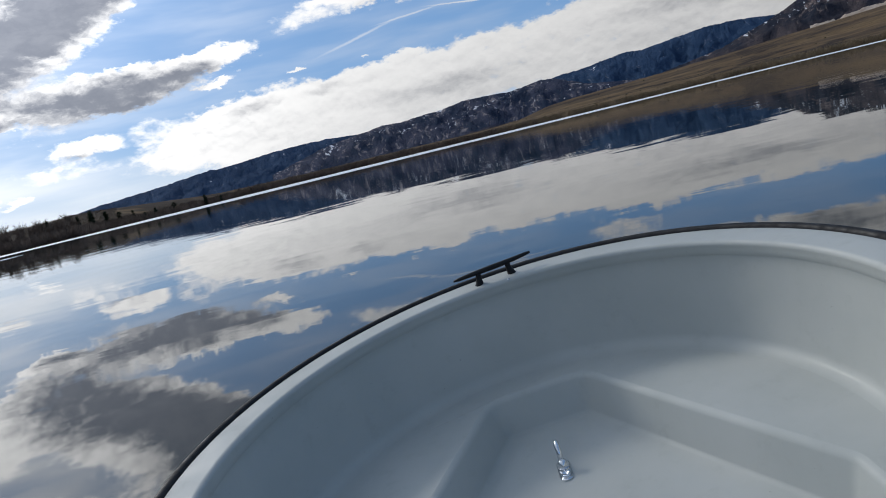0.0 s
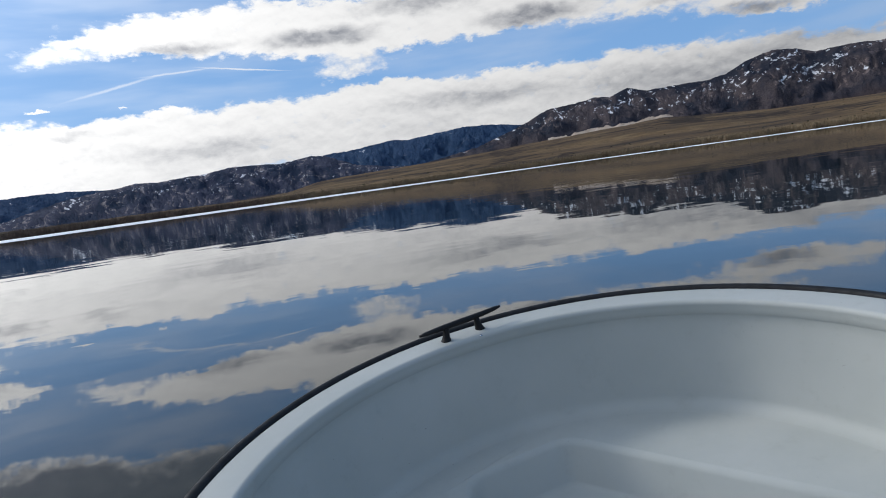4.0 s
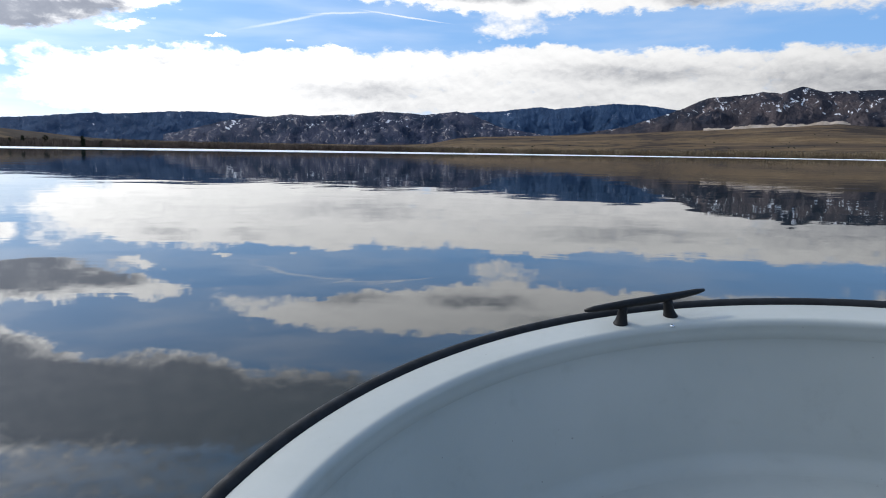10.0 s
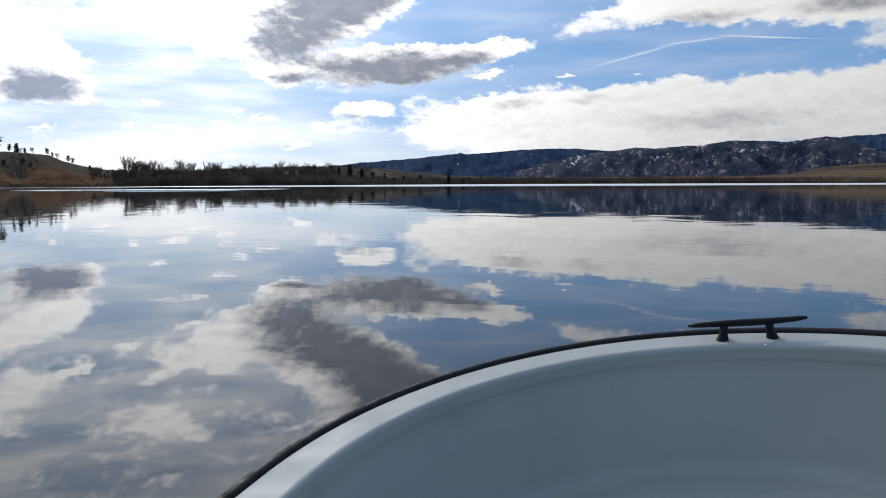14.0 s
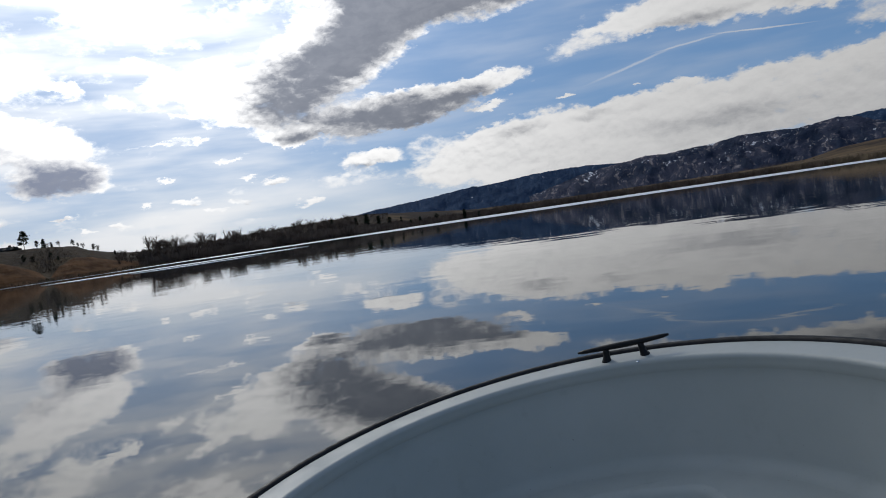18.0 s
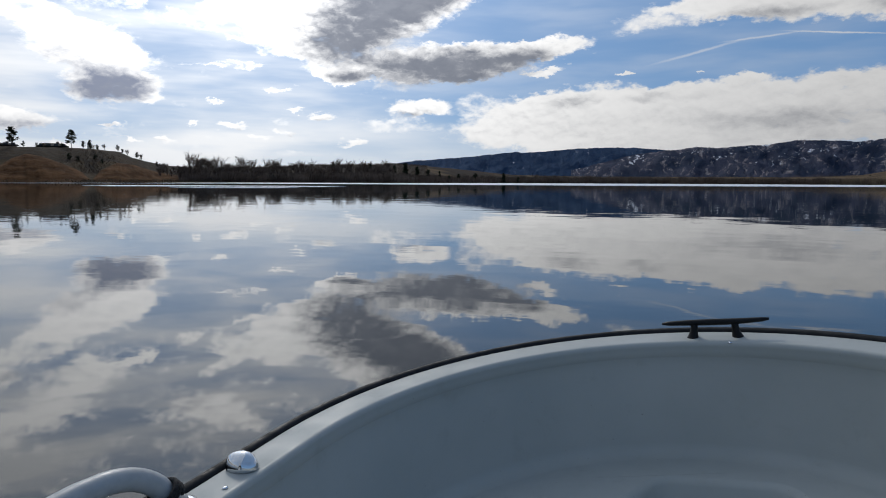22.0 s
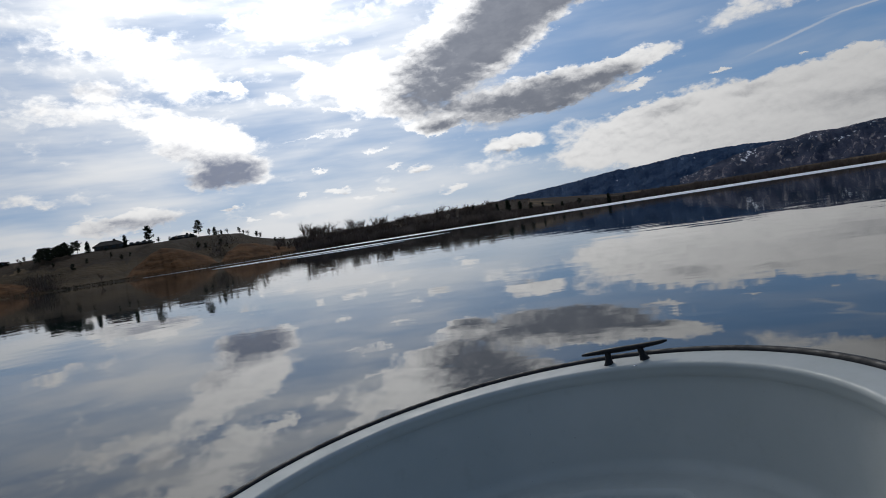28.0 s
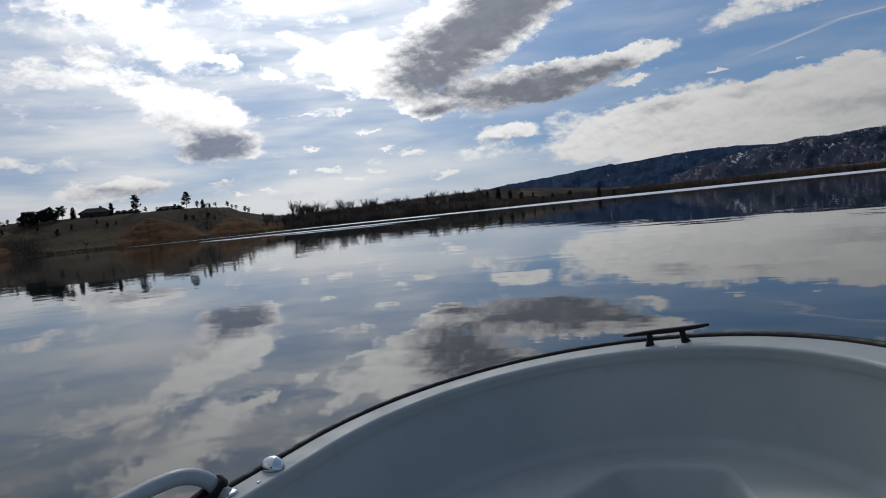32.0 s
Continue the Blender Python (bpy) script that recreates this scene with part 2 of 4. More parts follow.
# thick: the grey bellies, and the shaded undersides of the lumps
BELLIES = (
    (-33.4, 13.2, 9.5, 4.2, 16, 1.45, 0.15), (-26.5, 16.8, 10.0, 3.6, 18, 1.45, 0.1), (-27.4, 9.3, 11.0, 2.5, 3, 1.5, 0.15), (-20.6, 10.1, 5.5, 1.0, 8, 0.8, 0.0), (-17.5, 17.6, 7.0, 2.4, 10, 1.2, 0.1), (-36.4, 10.6, 4.5, 2.0, 0, 0.7, 0.0),
    (-53.4, 6.9, 4.3, 2.1, 0, 1.7, 0.15), (-56.4, 8.8, 3.6, 0.9, -14, 0.7, 0.0), (-60.6, 3.9, 5.8, 1.0, 3, 1.0, 0.0), (-63.0, 14.5, 8.0, 1.6, -8, 0.5, 0.0), (-50.0, 17.0, 5.0, 1.6, 10, 0.5, 0.0),
    (-35.8, 8.3, 2.6, 0.8, 0, 1.1, 0.0), (-30.2, 5.6, 3.0, 0.6, 6, 0.9, 0.0), (-37.6, 5.1, 1.2, 0.3, 6, 0.6, 0.0), (-44.8, 4.0, 1.4, 0.3, 0, 0.7, 0.0), (-40.4, 3.7, 1.5, 0.3, 0, 0.6, 0.0), (-53.6, 4.15, 1.4, 0.22, 0, 0.6, 0.0), (-50.3, 3.0, 1.0, 0.2, 0, 0.5, 0.0),
    (-17.0, 6.5, 3.0, 0.7, 5, 0.55, 0.1), (-11.0, 6.7, 2.2, 0.4, 0, 0.4, 0.1), (-2.0, 4.9, 9.0, 0.9, 0, 0.32, 0.1), (20.0, 6.5, 11.0, 1.5, -2, 0.55, 0.1), (36.0, 5.6, 12.0, 2.2, -6, 0.50, 0.1), (46, 6.5, 10, 1.6, 0, 0.5, 0.1),
    (-2.5, 12.4, 6.0, 0.8, 2, 0.75, 0.1), (8.5, 12.6, 7.0, 1.1, 0, 0.95, 0.1), (26.0, 12.1, 7.0, 1.2, 0, 0.95, 0.1), (17.0, 14.2, 9.0, 1.1, 0, 0.7, 0.1), (42.5, 9.3, 5.0, 0.8, -4, 0.95, 0.1), (36.5, 11.4, 3.0, 0.5, 0, 0.6, 0.1),
    (-6, 21.3, 26, 5.0, 4, 1.1, 0.3), (-17.0, 20.2, 11.0, 3.4, 10, 1.0, 0.2), (-26.0, 18.6, 8.5, 3.8, 0, 1.3, 0.2), (-14.5, 17.6, 4.0, 1.6, 0, 0.8, 0.1))
thick = W.math("MULTIPLY_ADD", W.math("SUBTRACT", above, n2), W.span(az, -26.0, -6.0, 0.62, 0.34), W.math("MULTIPLY", mask, 0.001))
thick = W.math("MULTIPLY_ADD", W.math("SUBTRACT", heads_up, heads), W.span(az, -26.0, -6.0, 0.30, 0.12), thick)
belly = heap(W.math("MULTIPLY", mask, 0.001), BELLIES, softer)
ragged = W.span(n2, 0.25, 0.75, 1.15, 0.85)
thick = W.math("MULTIPLY_ADD", belly, W.math("MULTIPLY", ragged, 0.80), thick)
thick = W.math("ADD", thick, W.math("MULTIPLY", W.math("SUBTRACT", n1, 0.46), 0.50))
thick = W.math("ADD", thick, W.math("MULTIPLY", W.span(el, 8.2, 4.2, 0.0, 0.26), W.span(az, -26.0, 4.0)))
thick = W.math("ADD", thick, W.math("MULTIPLY", W.span(el, 17.0, 25.0, 0.03, 0.95), W.math("MULTIPLY_ADD", east, 0.7, 0.3)))
thick = W.span(thick, -0.12, 1.25)
sun_dot = W.vmath("DOT_PRODUCT", direction, tuple(bearing(SUN_AZ, SUN_EL)))
glow = W.math("POWER", W.math("MAXIMUM", sun_dot, 0.0), 9.0)
facing = W.math("POWER", W.math("MULTIPLY_ADD", sun_dot, 0.5, 0.5), 1.5)     # the sky is brightest round the sun
bright = W.math("ADD", W.math("MULTIPLY_ADD", facing, 0.72, 0.32), W.math("MULTIPLY", glow, 1.65))
under = W.mix(W.span(az, -42.0, -50.0), (0.215, 0.235, 0.285), (0.265, 0.300, 0.400))      # lit from below by the lake, bluer away from the sun
under = W.mix(W.span(n2, 0.30, 0.72), under, W.mix(0.35, under, (0.36, 0.38, 0.43)))
sunlit = W.add("ShaderNodeVectorMath", operation="SCALE")               # the lit heads shine most towards the sun
sunlit.inputs[0].default_value = (0.985, 0.985, 0.985)
W.put(sunlit.inputs["Scale"], W.math("MULTIPLY_ADD", glow, 0.75, 1.0))
grey_rgb = W.mix(thick, sunlit.outputs[0], under)
lit = W.add("ShaderNodeVectorMath", operation="SCALE")
W.put(lit.inputs[0], grey_rgb), W.put(lit.inputs["Scale"], bright)
blue = W.add("ShaderNodeVectorMath", operation="SCALE")
W.put(blue.inputs[0], nishita.outputs[0])
blue.inputs["Scale"].default_value = 0.10
deep = W.mix(0.72, blue.outputs[0], (0.160, 0.350, 0.68))
streak = W.noise(W.scale(W.vmath("ADD", flat, W.scale(w1, 3.0, 0.8, 0)), 0.07, 0.42, 1), 1.0, 4.0, 0.5)
haze = W.math("ADD", W.math("MULTIPLY", glow, 0.30), W.span(el, 6.0, 0.0, 0.0, 0.50))
haze = W.math("ADD", haze, W.math("MULTIPLY", W.span(az, -22.0, -46.0, 0.0, 1.0), W.span(streak, 0.25, 0.75, 0.12, 0.66)))
haze = W.math("ADD", haze, W.span(streak, 0.35, 0.75, 0.02, 0.26), clamp=True)
mist = W.add("ShaderNodeVectorMath", operation="SCALE")
mist.inputs[0].default_value = (0.95, 0.975, 1.01)
W.put(mist.inputs["Scale"], bright)
near_sun = W.add("ShaderNodeVectorMath", operation="SCALE")             # the blue pales and brightens round the sun
W.put(near_sun.inputs[0], deep), W.put(near_sun.inputs["Scale"], W.math("MULTIPLY_ADD", glow, 0.9, 1.0))
veil = W.mix(haze, near_sun.outputs[0], mist.outputs[0])
W.put(bg.inputs["Color"], W.mix(mask, veil, lit.outputs[0]))
bg.inputs["Strength"].default_value = 1.0

# ---------- materials ----------
MATS = {}


def material(name, build):
    m = bpy.data.materials.new(name)
    m.use_nodes = True
    m.node_tree.nodes.clear()
    N = Nodes(m.node_tree)
    o = N.add("ShaderNodeOutputMaterial")
    p = N.add("ShaderNodeBsdfPrincipled")
    N.tree.links.new(p.outputs[0], o.inputs[0])
    pos = N.add("ShaderNodeNewGeometry").outputs["Position"]
    obj = N.add("ShaderNodeTexCoord").outputs["Object"]
    build(N, p.inputs, pos, obj)
    MATS[name] = m
    return m


def bump(N, p, height, strength, distance):
    b = N.add("ShaderNodeBump")
    b.inputs["Strength"].default_value, b.inputs["Distance"].default_value = strength, distance
    N.put(b.inputs["Height"], height)
    N.tree.links.new(b.outputs[0], p["Normal"])


def two_tone(a, b, scale, rough=0.8, fine=8.0, bumpy=0.0, dist=0.01, stretch=(1, 1, 1), metal=0.0, world_space=False):
    def build(N, p, pos, obj):
        v = N.scale(pos if world_space else obj, *stretch)
        big, small = N.noise(v, scale, 4.0), N.noise(v, scale * fine, 3.0)
        f = N.span(N.math("ADD", N.math("MULTIPLY", big, 0.65), N.math("MULTIPLY", small, 0.35)), 0.35, 0.65)
        N.put(p["Base Color"], N.mix(f, a, b))
        N.put(p["Roughness"], N.span(small, 0.3, 0.7, rough * 0.85, min(1, rough * 1.12)))
        p["Metallic"].default_value = metal
        p["Specular IOR Level"].default_value = 0.5 if metal else 0.06
        if bumpy:
            bump(N, p, small, bumpy, dist)
    return build


def water_mat(N, p, pos, obj):
    p["Base Color"].default_value = (0.012, 0.02, 0.021, 1)
    p["Roughness"].default_value = 0.015
    p["IOR"].default_value = 1.34
    slow = N.noise(N.scale(pos, 0.35, 0.5, 1), 1.0, 2.0, 0.5)
    wave = N.noise(N.scale(pos, 1.6, 2.4, 1), 1.0, 2.0, 0.5, dist=0.4)
    tiny = N.noise(N.scale(pos, 7.0, 9.0, 1), 1.0, 2.0, 0.5)
    where = N.span(N.noise(pos, 0.035, 2.0), 0.42, 0.68, 0.25, 1.0)
    hgt = N.math("ADD", N.math("MULTIPLY", slow, 0.62), N.math("MULTIPLY", wave, N.span(N.noise(pos, 0.028, 2.0), 0.45, 0.66, 0.06, 0.26)))
    hgt = N.math("ADD", hgt, N.math("MULTIPLY", N.math("MULTIPLY", tiny, where), 0.02))
    bump(N, p, hgt, 1.0, 0.0105)


def ice_mat(N, p, pos, obj):
    f = N.noise(pos, 0.06, 6.0)
    N.put(p["Base Color"], N.mix(N.span(f, 0.35, 0.65), (0.70, 0.71, 0.73), (0.87, 0.875, 0.88)))
    p["Roughness"].default_value = 0.55


def ground_mat(N, p, pos, obj):
    """Dry grass, with scrub, bare orange earth on the steep bank near the houses and a pale road cut."""
    s = N.add("ShaderNodeSeparateXYZ")
    N.put(s.inputs[0], pos)
    big, mid, fine = N.noise(pos, 0.004, 5.0), N.noise(pos, 0.03, 5.0), N.noise(pos, 0.25, 4.0)
    grass = N.mix(N.span(mid, 0.35, 0.68), (0.120, 0.079, 0.043), (0.184, 0.127, 0.069))
    band = N.noise(N.scale(pos, 0.0022, 0.010, 0.08), 1.0, 6.0, 0.62)
    grass = N.mix(N.span(band, 0.46, 0.58, 0.0, 0.75), grass, (0.066, 0.047, 0.034))
    grass = N.mix(N.span(band, 0.62, 0.68, 0.0, 0.8), grass, (0.035, 0.030, 0.024))
    grass = N.mix(N.span(fine, 0.5, 0.75, 0.0, 0.6), grass, (0.052, 0.037, 0.022))
    scrub = N.mix(fine, (0.026, 0.020, 0.017), (0.058, 0.042, 0.030))
    f = N.span(N.math("ADD", big, N.math("MULTIPLY", N.math("SUBTRACT", mid, 0.5), 0.6)), 0.50, 0.62)
    N.put(p["Base Color"], N.mix(f, grass, scrub))
    p["Specular IOR Level"].default_value = 0.04
    p["Roughness"].default_value = 0.95
    bump(N, p, mid, 0.8, 4.0)


def bank_mat(N, p, pos, obj):
    a = N.noise(N.scale(pos, 0.12, 0.12, 0.5), 1.0, 6.0)
    b = N.noise(pos, 0.7, 4.0)
    c = N.mix(N.span(a, 0.35, 0.65), (0.062, 0.027, 0.010), (0.128, 0.060, 0.024))
    N.put(p["Base Color"], N.mix(N.span(b, 0.52, 0.72, 0, 0.45), c, (0.060, 0.038, 0.020)))
    p["Specular IOR Level"].default_value = 0.04
    p["Roughness"].default_value = 0.95
    bump(N, p, a, 0.8, 2.0)


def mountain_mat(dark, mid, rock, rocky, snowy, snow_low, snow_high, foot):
    """Forest, brush, pale outcrops and snow lying in the gullies, with air haze mixed into the farther ranges' colours;
    the mesh's own map runs along and up the slope in metres.
    """
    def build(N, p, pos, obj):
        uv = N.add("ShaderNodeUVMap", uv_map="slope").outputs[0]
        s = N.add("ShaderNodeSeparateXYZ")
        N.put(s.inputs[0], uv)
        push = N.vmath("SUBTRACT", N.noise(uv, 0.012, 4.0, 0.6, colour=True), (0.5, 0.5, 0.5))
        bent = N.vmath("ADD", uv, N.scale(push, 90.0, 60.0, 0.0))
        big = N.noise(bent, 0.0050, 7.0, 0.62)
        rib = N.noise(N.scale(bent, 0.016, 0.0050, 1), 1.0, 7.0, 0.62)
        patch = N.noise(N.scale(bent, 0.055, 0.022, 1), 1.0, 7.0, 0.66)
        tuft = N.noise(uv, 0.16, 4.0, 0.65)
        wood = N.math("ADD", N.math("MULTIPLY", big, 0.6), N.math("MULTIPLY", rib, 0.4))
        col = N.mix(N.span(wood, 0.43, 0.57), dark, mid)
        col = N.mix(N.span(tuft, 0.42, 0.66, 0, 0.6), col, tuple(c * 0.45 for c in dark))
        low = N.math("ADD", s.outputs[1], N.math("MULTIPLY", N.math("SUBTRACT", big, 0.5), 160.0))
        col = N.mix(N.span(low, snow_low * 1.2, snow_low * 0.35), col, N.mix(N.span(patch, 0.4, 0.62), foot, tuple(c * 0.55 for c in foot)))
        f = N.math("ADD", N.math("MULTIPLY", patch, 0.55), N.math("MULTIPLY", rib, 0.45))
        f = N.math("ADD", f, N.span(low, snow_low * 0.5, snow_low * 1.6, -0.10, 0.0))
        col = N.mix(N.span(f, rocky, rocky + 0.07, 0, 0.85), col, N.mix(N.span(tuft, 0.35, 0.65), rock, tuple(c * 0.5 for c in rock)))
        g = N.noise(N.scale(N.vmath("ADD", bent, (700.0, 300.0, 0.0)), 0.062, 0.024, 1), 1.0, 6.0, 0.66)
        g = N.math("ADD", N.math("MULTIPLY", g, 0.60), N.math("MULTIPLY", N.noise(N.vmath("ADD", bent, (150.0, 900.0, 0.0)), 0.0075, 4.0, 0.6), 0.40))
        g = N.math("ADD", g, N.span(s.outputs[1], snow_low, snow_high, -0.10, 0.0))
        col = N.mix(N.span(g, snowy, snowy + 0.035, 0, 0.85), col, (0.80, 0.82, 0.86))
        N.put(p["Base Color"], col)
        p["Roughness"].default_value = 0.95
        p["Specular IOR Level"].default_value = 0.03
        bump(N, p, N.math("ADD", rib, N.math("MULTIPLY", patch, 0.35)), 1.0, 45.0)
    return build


def gelcoat(N, p, pos, obj):
    """Satin grey-white moulded fibreglass, a little scuffed and dirty."""
    big = N.noise(obj, 2.2, 5.0)
    dirt = N.noise(obj, 14.0, 6.0, 0.65)
    spot = N.noise(obj, 90.0, 2.0)
    c = N.mix(N.span(big, 0.3, 0.7), (0.375, 0.395, 0.375), (0.43, 0.445, 0.422))
    c = N.mix(N.span(dirt, 0.56, 0.75, 0, 0.28), c, (0.30, 0.30, 0.28))
    c = N.mix(N.span(spot, 0.74, 0.80, 0, 0.5), c, (0.16, 0.15, 0.14))
    N.put(p["Base Color"], c)
    N.put(p["Roughness"], N.span(dirt, 0.35, 0.7, 0.55, 0.75))
    p["Coat Weight"].default_value = 0.05
    p["Coat Roughness"].default_value = 0.2
    bump(N, p, N.noise(obj, 260.0, 2.0), 0.06, 0.001)


def plain(colour, rough, metal=0.0, grain=40.0, amount=0.2, gloss=0.5):
    def build(N, p, pos, obj):
        f = N.noise(obj, grain, 4.0)
        N.put(p["Base Color"], N.mix(N.span(f, 0.35, 0.7), colour, tuple(c * (1 - amount) for c in colour)))
        N.put(p["Roughness"], N.span(f, 0.3, 0.7, rough * 0.8, min(1.0, rough * 1.25)))
        p["Metallic"].default_value = metal
        p["Specular IOR Level"].default_value = gloss
        bump(N, p, f, 0.08, 0.002)
    return build


material("water", water_mat)
material("ice", ice_mat)
material("ground", ground_mat)
material("bank", bank_mat)
# the blue of distance haze is painted into these two materials' base colours
material("mountain_far_haze", mountain_mat((0.024, 0.052, 0.108), (0.042, 0.078, 0.145), (0.17, 0.21, 0.28), 0.565, 0.615, 60, 260, (0.056, 0.070, 0.105)))
material("mountain_cliff_haze", mountain_mat((0.024, 0.036, 0.066), (0.066, 0.070, 0.104), (0.36, 0.32, 0.32), 0.530, 0.572, 45, 190, (0.105, 0.080, 0.080)))
material("mountain_near", mountain_mat((0.026, 0.030, 0.044), (0.082, 0.068, 0.072), (0.26, 0.205, 0.19), 0.540, 0.553, 170, 330, (0.070, 0.053, 0.053)))
material("gelcoat", gelcoat)
material("turf", two_tone((0.034, 0.022, 0.011), (0.074, 0.048, 0.024), 0.06, 0.95, 9.0, 0.6, 1.0, world_space=True))
material("litter", two_tone((0.024, 0.016, 0.009), (0.054, 0.034, 0.019), 0.05, 0.95, 9.0, 0.6, 1.0, world_space=True))
material("rubber", plain((0.010, 0.011, 0.013), 0.6, gloss=0.25))
material("nylon", plain((0.006, 0.006, 0.007), 0.5, 0.0, 120.0, gloss=0.25))
material("rope", plain((0.010, 0.010, 0.011), 0.85, 0.0, 300.0, 0.5))
material("chrome", plain((0.80, 0.81, 0.82), 0.10, 1.0, 60.0, 0.1))
material("rail_alloy", plain((0.42, 0.43, 0.43), 0.42, 0.0, 30.0, 0.15))
material("needles", two_tone((0.012, 0.017, 0.010), (0.035, 0.042, 0.022), 0.6, world_space=True))
material("bark", two_tone((0.055, 0.042, 0.032), (0.11, 0.085, 0.065), 1.0, world_space=True))
material("twigs", two_tone((0.092, 0.066, 0.050), (0.195, 0.142, 0.106), 0.12, world_space=True))
material("tan_brush", two_tone((0.14, 0.105, 0.066), (0.220, 0.165, 0.105), 0.05, world_space=True))
material("roof", two_tone((0.014, 0.013, 0.014), (0.028, 0.025, 0.025), 0.6))
material("siding", two_tone((0.050, 0.038, 0.030), (0.080, 0.062, 0.048), 0.8))
material("window_glass", plain((0.03, 0.035, 0.04), 0.08))
material("pale_cut", two_tone((0.32, 0.25, 0.19), (0.52, 0.43, 0.35), 0.02, world_space=True))

# ---------- land and water ----------
rng = random.Random(7)


def mesh_of(name, verts, faces, mat, smooth=False):
    me = bpy.data.meshes.new(name)
    me.from_pydata([tuple(v) for v in verts], [], [tuple(f) for f in faces])
    me.materials.append(MATS[mat])
    if smooth:
        me.polygons.foreach_set("use_smooth", [True] * len(me.polygons))
    me.update()
    return me


def lattice(ix, iy, seed):
    n = (ix.astype(np.int64) * 374761393 + iy.astype(np.int64) * 668265263 + seed * 974634777) & 0x7FFFFFFF
    n = (n ^ (n >> 13)) * 1274126177 & 0x7FFFFFFF
    return ((n ^ (n >> 16)) & 0xFFFF) / 65535.0


def smooth_noise(x, y, seed=0):
    ix, iy = np.floor(x), np.floor(y)
    u, v = x - ix, y - iy
    u, v = u * u * (3 - 2 * u), v * v * (3 - 2 * v)
    a, b = lattice(ix, iy, seed), lattice(ix + 1, iy, seed)
    c, d = lattice(ix, iy + 1, seed), lattice(ix + 1, iy + 1, seed)
    return (a * (1 - u) + b * u) * (1 - v) + (c * (1 - u) + d * u) * v


def fbm(x, y, octaves=5, seed=0, ridged=False):
    x, y = np.asarray(x, float), np.asarray(y, float)
    total, amp, size = 0.0, 1.0, 0.0
    for k in range(octaves):
        n = smooth_noise(x * 2 ** k, y * 2 ** k, seed + k) * 2 - 1
        total = total + amp * ((1 - 2 * abs(n)) if ridged else n)
        size += amp
        amp *= 0.5
    return total / size


def along(rows, a):
    return np.interp(a, [r[0] for r in rows], [r[1] for r in rows])


SHORE = ((-180, 700), (-95, 420), (-80, 300), (-66, 262), (-58, 250), (-53, 258), (-47, 300), (-44, 330), (-32, 380), (-28, 470),
         (-22, 600), (-10, 700), (10, 720), (43, 650), (60, 620), (100, 700), (180, 700))
CREST = ((-180, 0.3), (-100, 1.0), (-80, 2.1), (-66, 2.2), (-60, 2.22), (-55, 2.16), (-53.2, 2.0), (-52.3, 1.6), (-50.5, 1.2), (-47.6, 0.95),
         (-45, 0.95), (-38, 1.3), (-31.5, 1.38), (-27, 1.05), (-22, 0.6), (-15, 0.45), (0, 0.45), (3.9, 0.56), (6.3, 1.05), (8.7, 1.22), (16.7, 1.45),
         (20, 1.6), (27.4, 1.95), (35.3, 2.3), (38.5, 2.02), (43, 1.72), (60, 1.6), (90, 0.8), (180, 0.3))
CREST_AT = ((-180, 900), (-80, 380), (-66, 340), (-52, 335), (-47, 420), (-44, 640), (-30, 700), (-22, 820), (-12, 1500), (4, 1900), (60, 2000), (90, 1300), (180, 900))


def ground_height(a, d):
    a, d = np.asarray(a, float), np.asarray(d, float)
    s, c, e = along(SHORE, a), along(CREST_AT, a), along(CREST, a)
    s = s * (1 + 0.025 * fbm(a * 0.5, a * 0 + 3, 4, 5))
    top = c * np.tan(np.radians(e)) + 0.8
    u = np.clip((d - s) / (c - s), 0, 1)
    z = 0.25 + top * (u * u * (3 - 2 * u)) ** 0.9
    x, y = d * np.sin(np.radians(a)), d * np.cos(np.radians(a))
    z = z + fbm(x / 90, y / 90, 4, 11) * np.clip(u * 4, 0, 1) * np.minimum(2.5, top * 0.10)
    past = np.clip((d - c) / 700, 0, 1)
    z = z - past * top * 0.25
    bed = np.clip((s - d) / 12, 0, 1)
    return np.where(d < s, 0.25 - 2.0 * bed, z)


def polar(a, d):
    return d * np.sin(np.radians(a)), d * np.cos(np.radians(a))


def grid_mesh(name, A, Dm, Z, mat, wrap=False):
    X, Y = polar(A, Dm)
    n, m = A.shape
    idx = np.arange(n * m).reshape(n, m)
    nxt = np.roll(idx, -1, 0) if wrap else idx[1:]
    cur = idx if wrap else idx[:-1]
    F = np.stack([cur[:, :-1], cur[:, 1:], nxt[:, 1:], nxt[:, :-1]], -1).reshape(-1, 4)
    V = np.stack([X, Y, Z], -1).reshape(-1, 3)
    return mesh_of(name, V.tolist(), F.tolist(), mat, True)


# one sheet of ground from the lake bed to the horizon
a_line = np.concatenate([np.arange(-82, 62, 0.22), np.arange(62, 278, 2.0)])
a_wrap = (a_line + 180) % 360 - 180
d_line = np.concatenate([np.linspace(225, 420, 46), np.linspace(428, 900, 48), np.linspace(920, 2300, 44), np.linspace(2400, 4950, 12)])
AA, DD = np.meshgrid(a_wrap, d_line, indexing="ij")
ground = tagged(new("ground", grid_mesh("ground", AA, DD, ground_height(AA, DD), "ground", True)), "dry tan winter grassland rising from the lake shore", "ground", kind="structure")

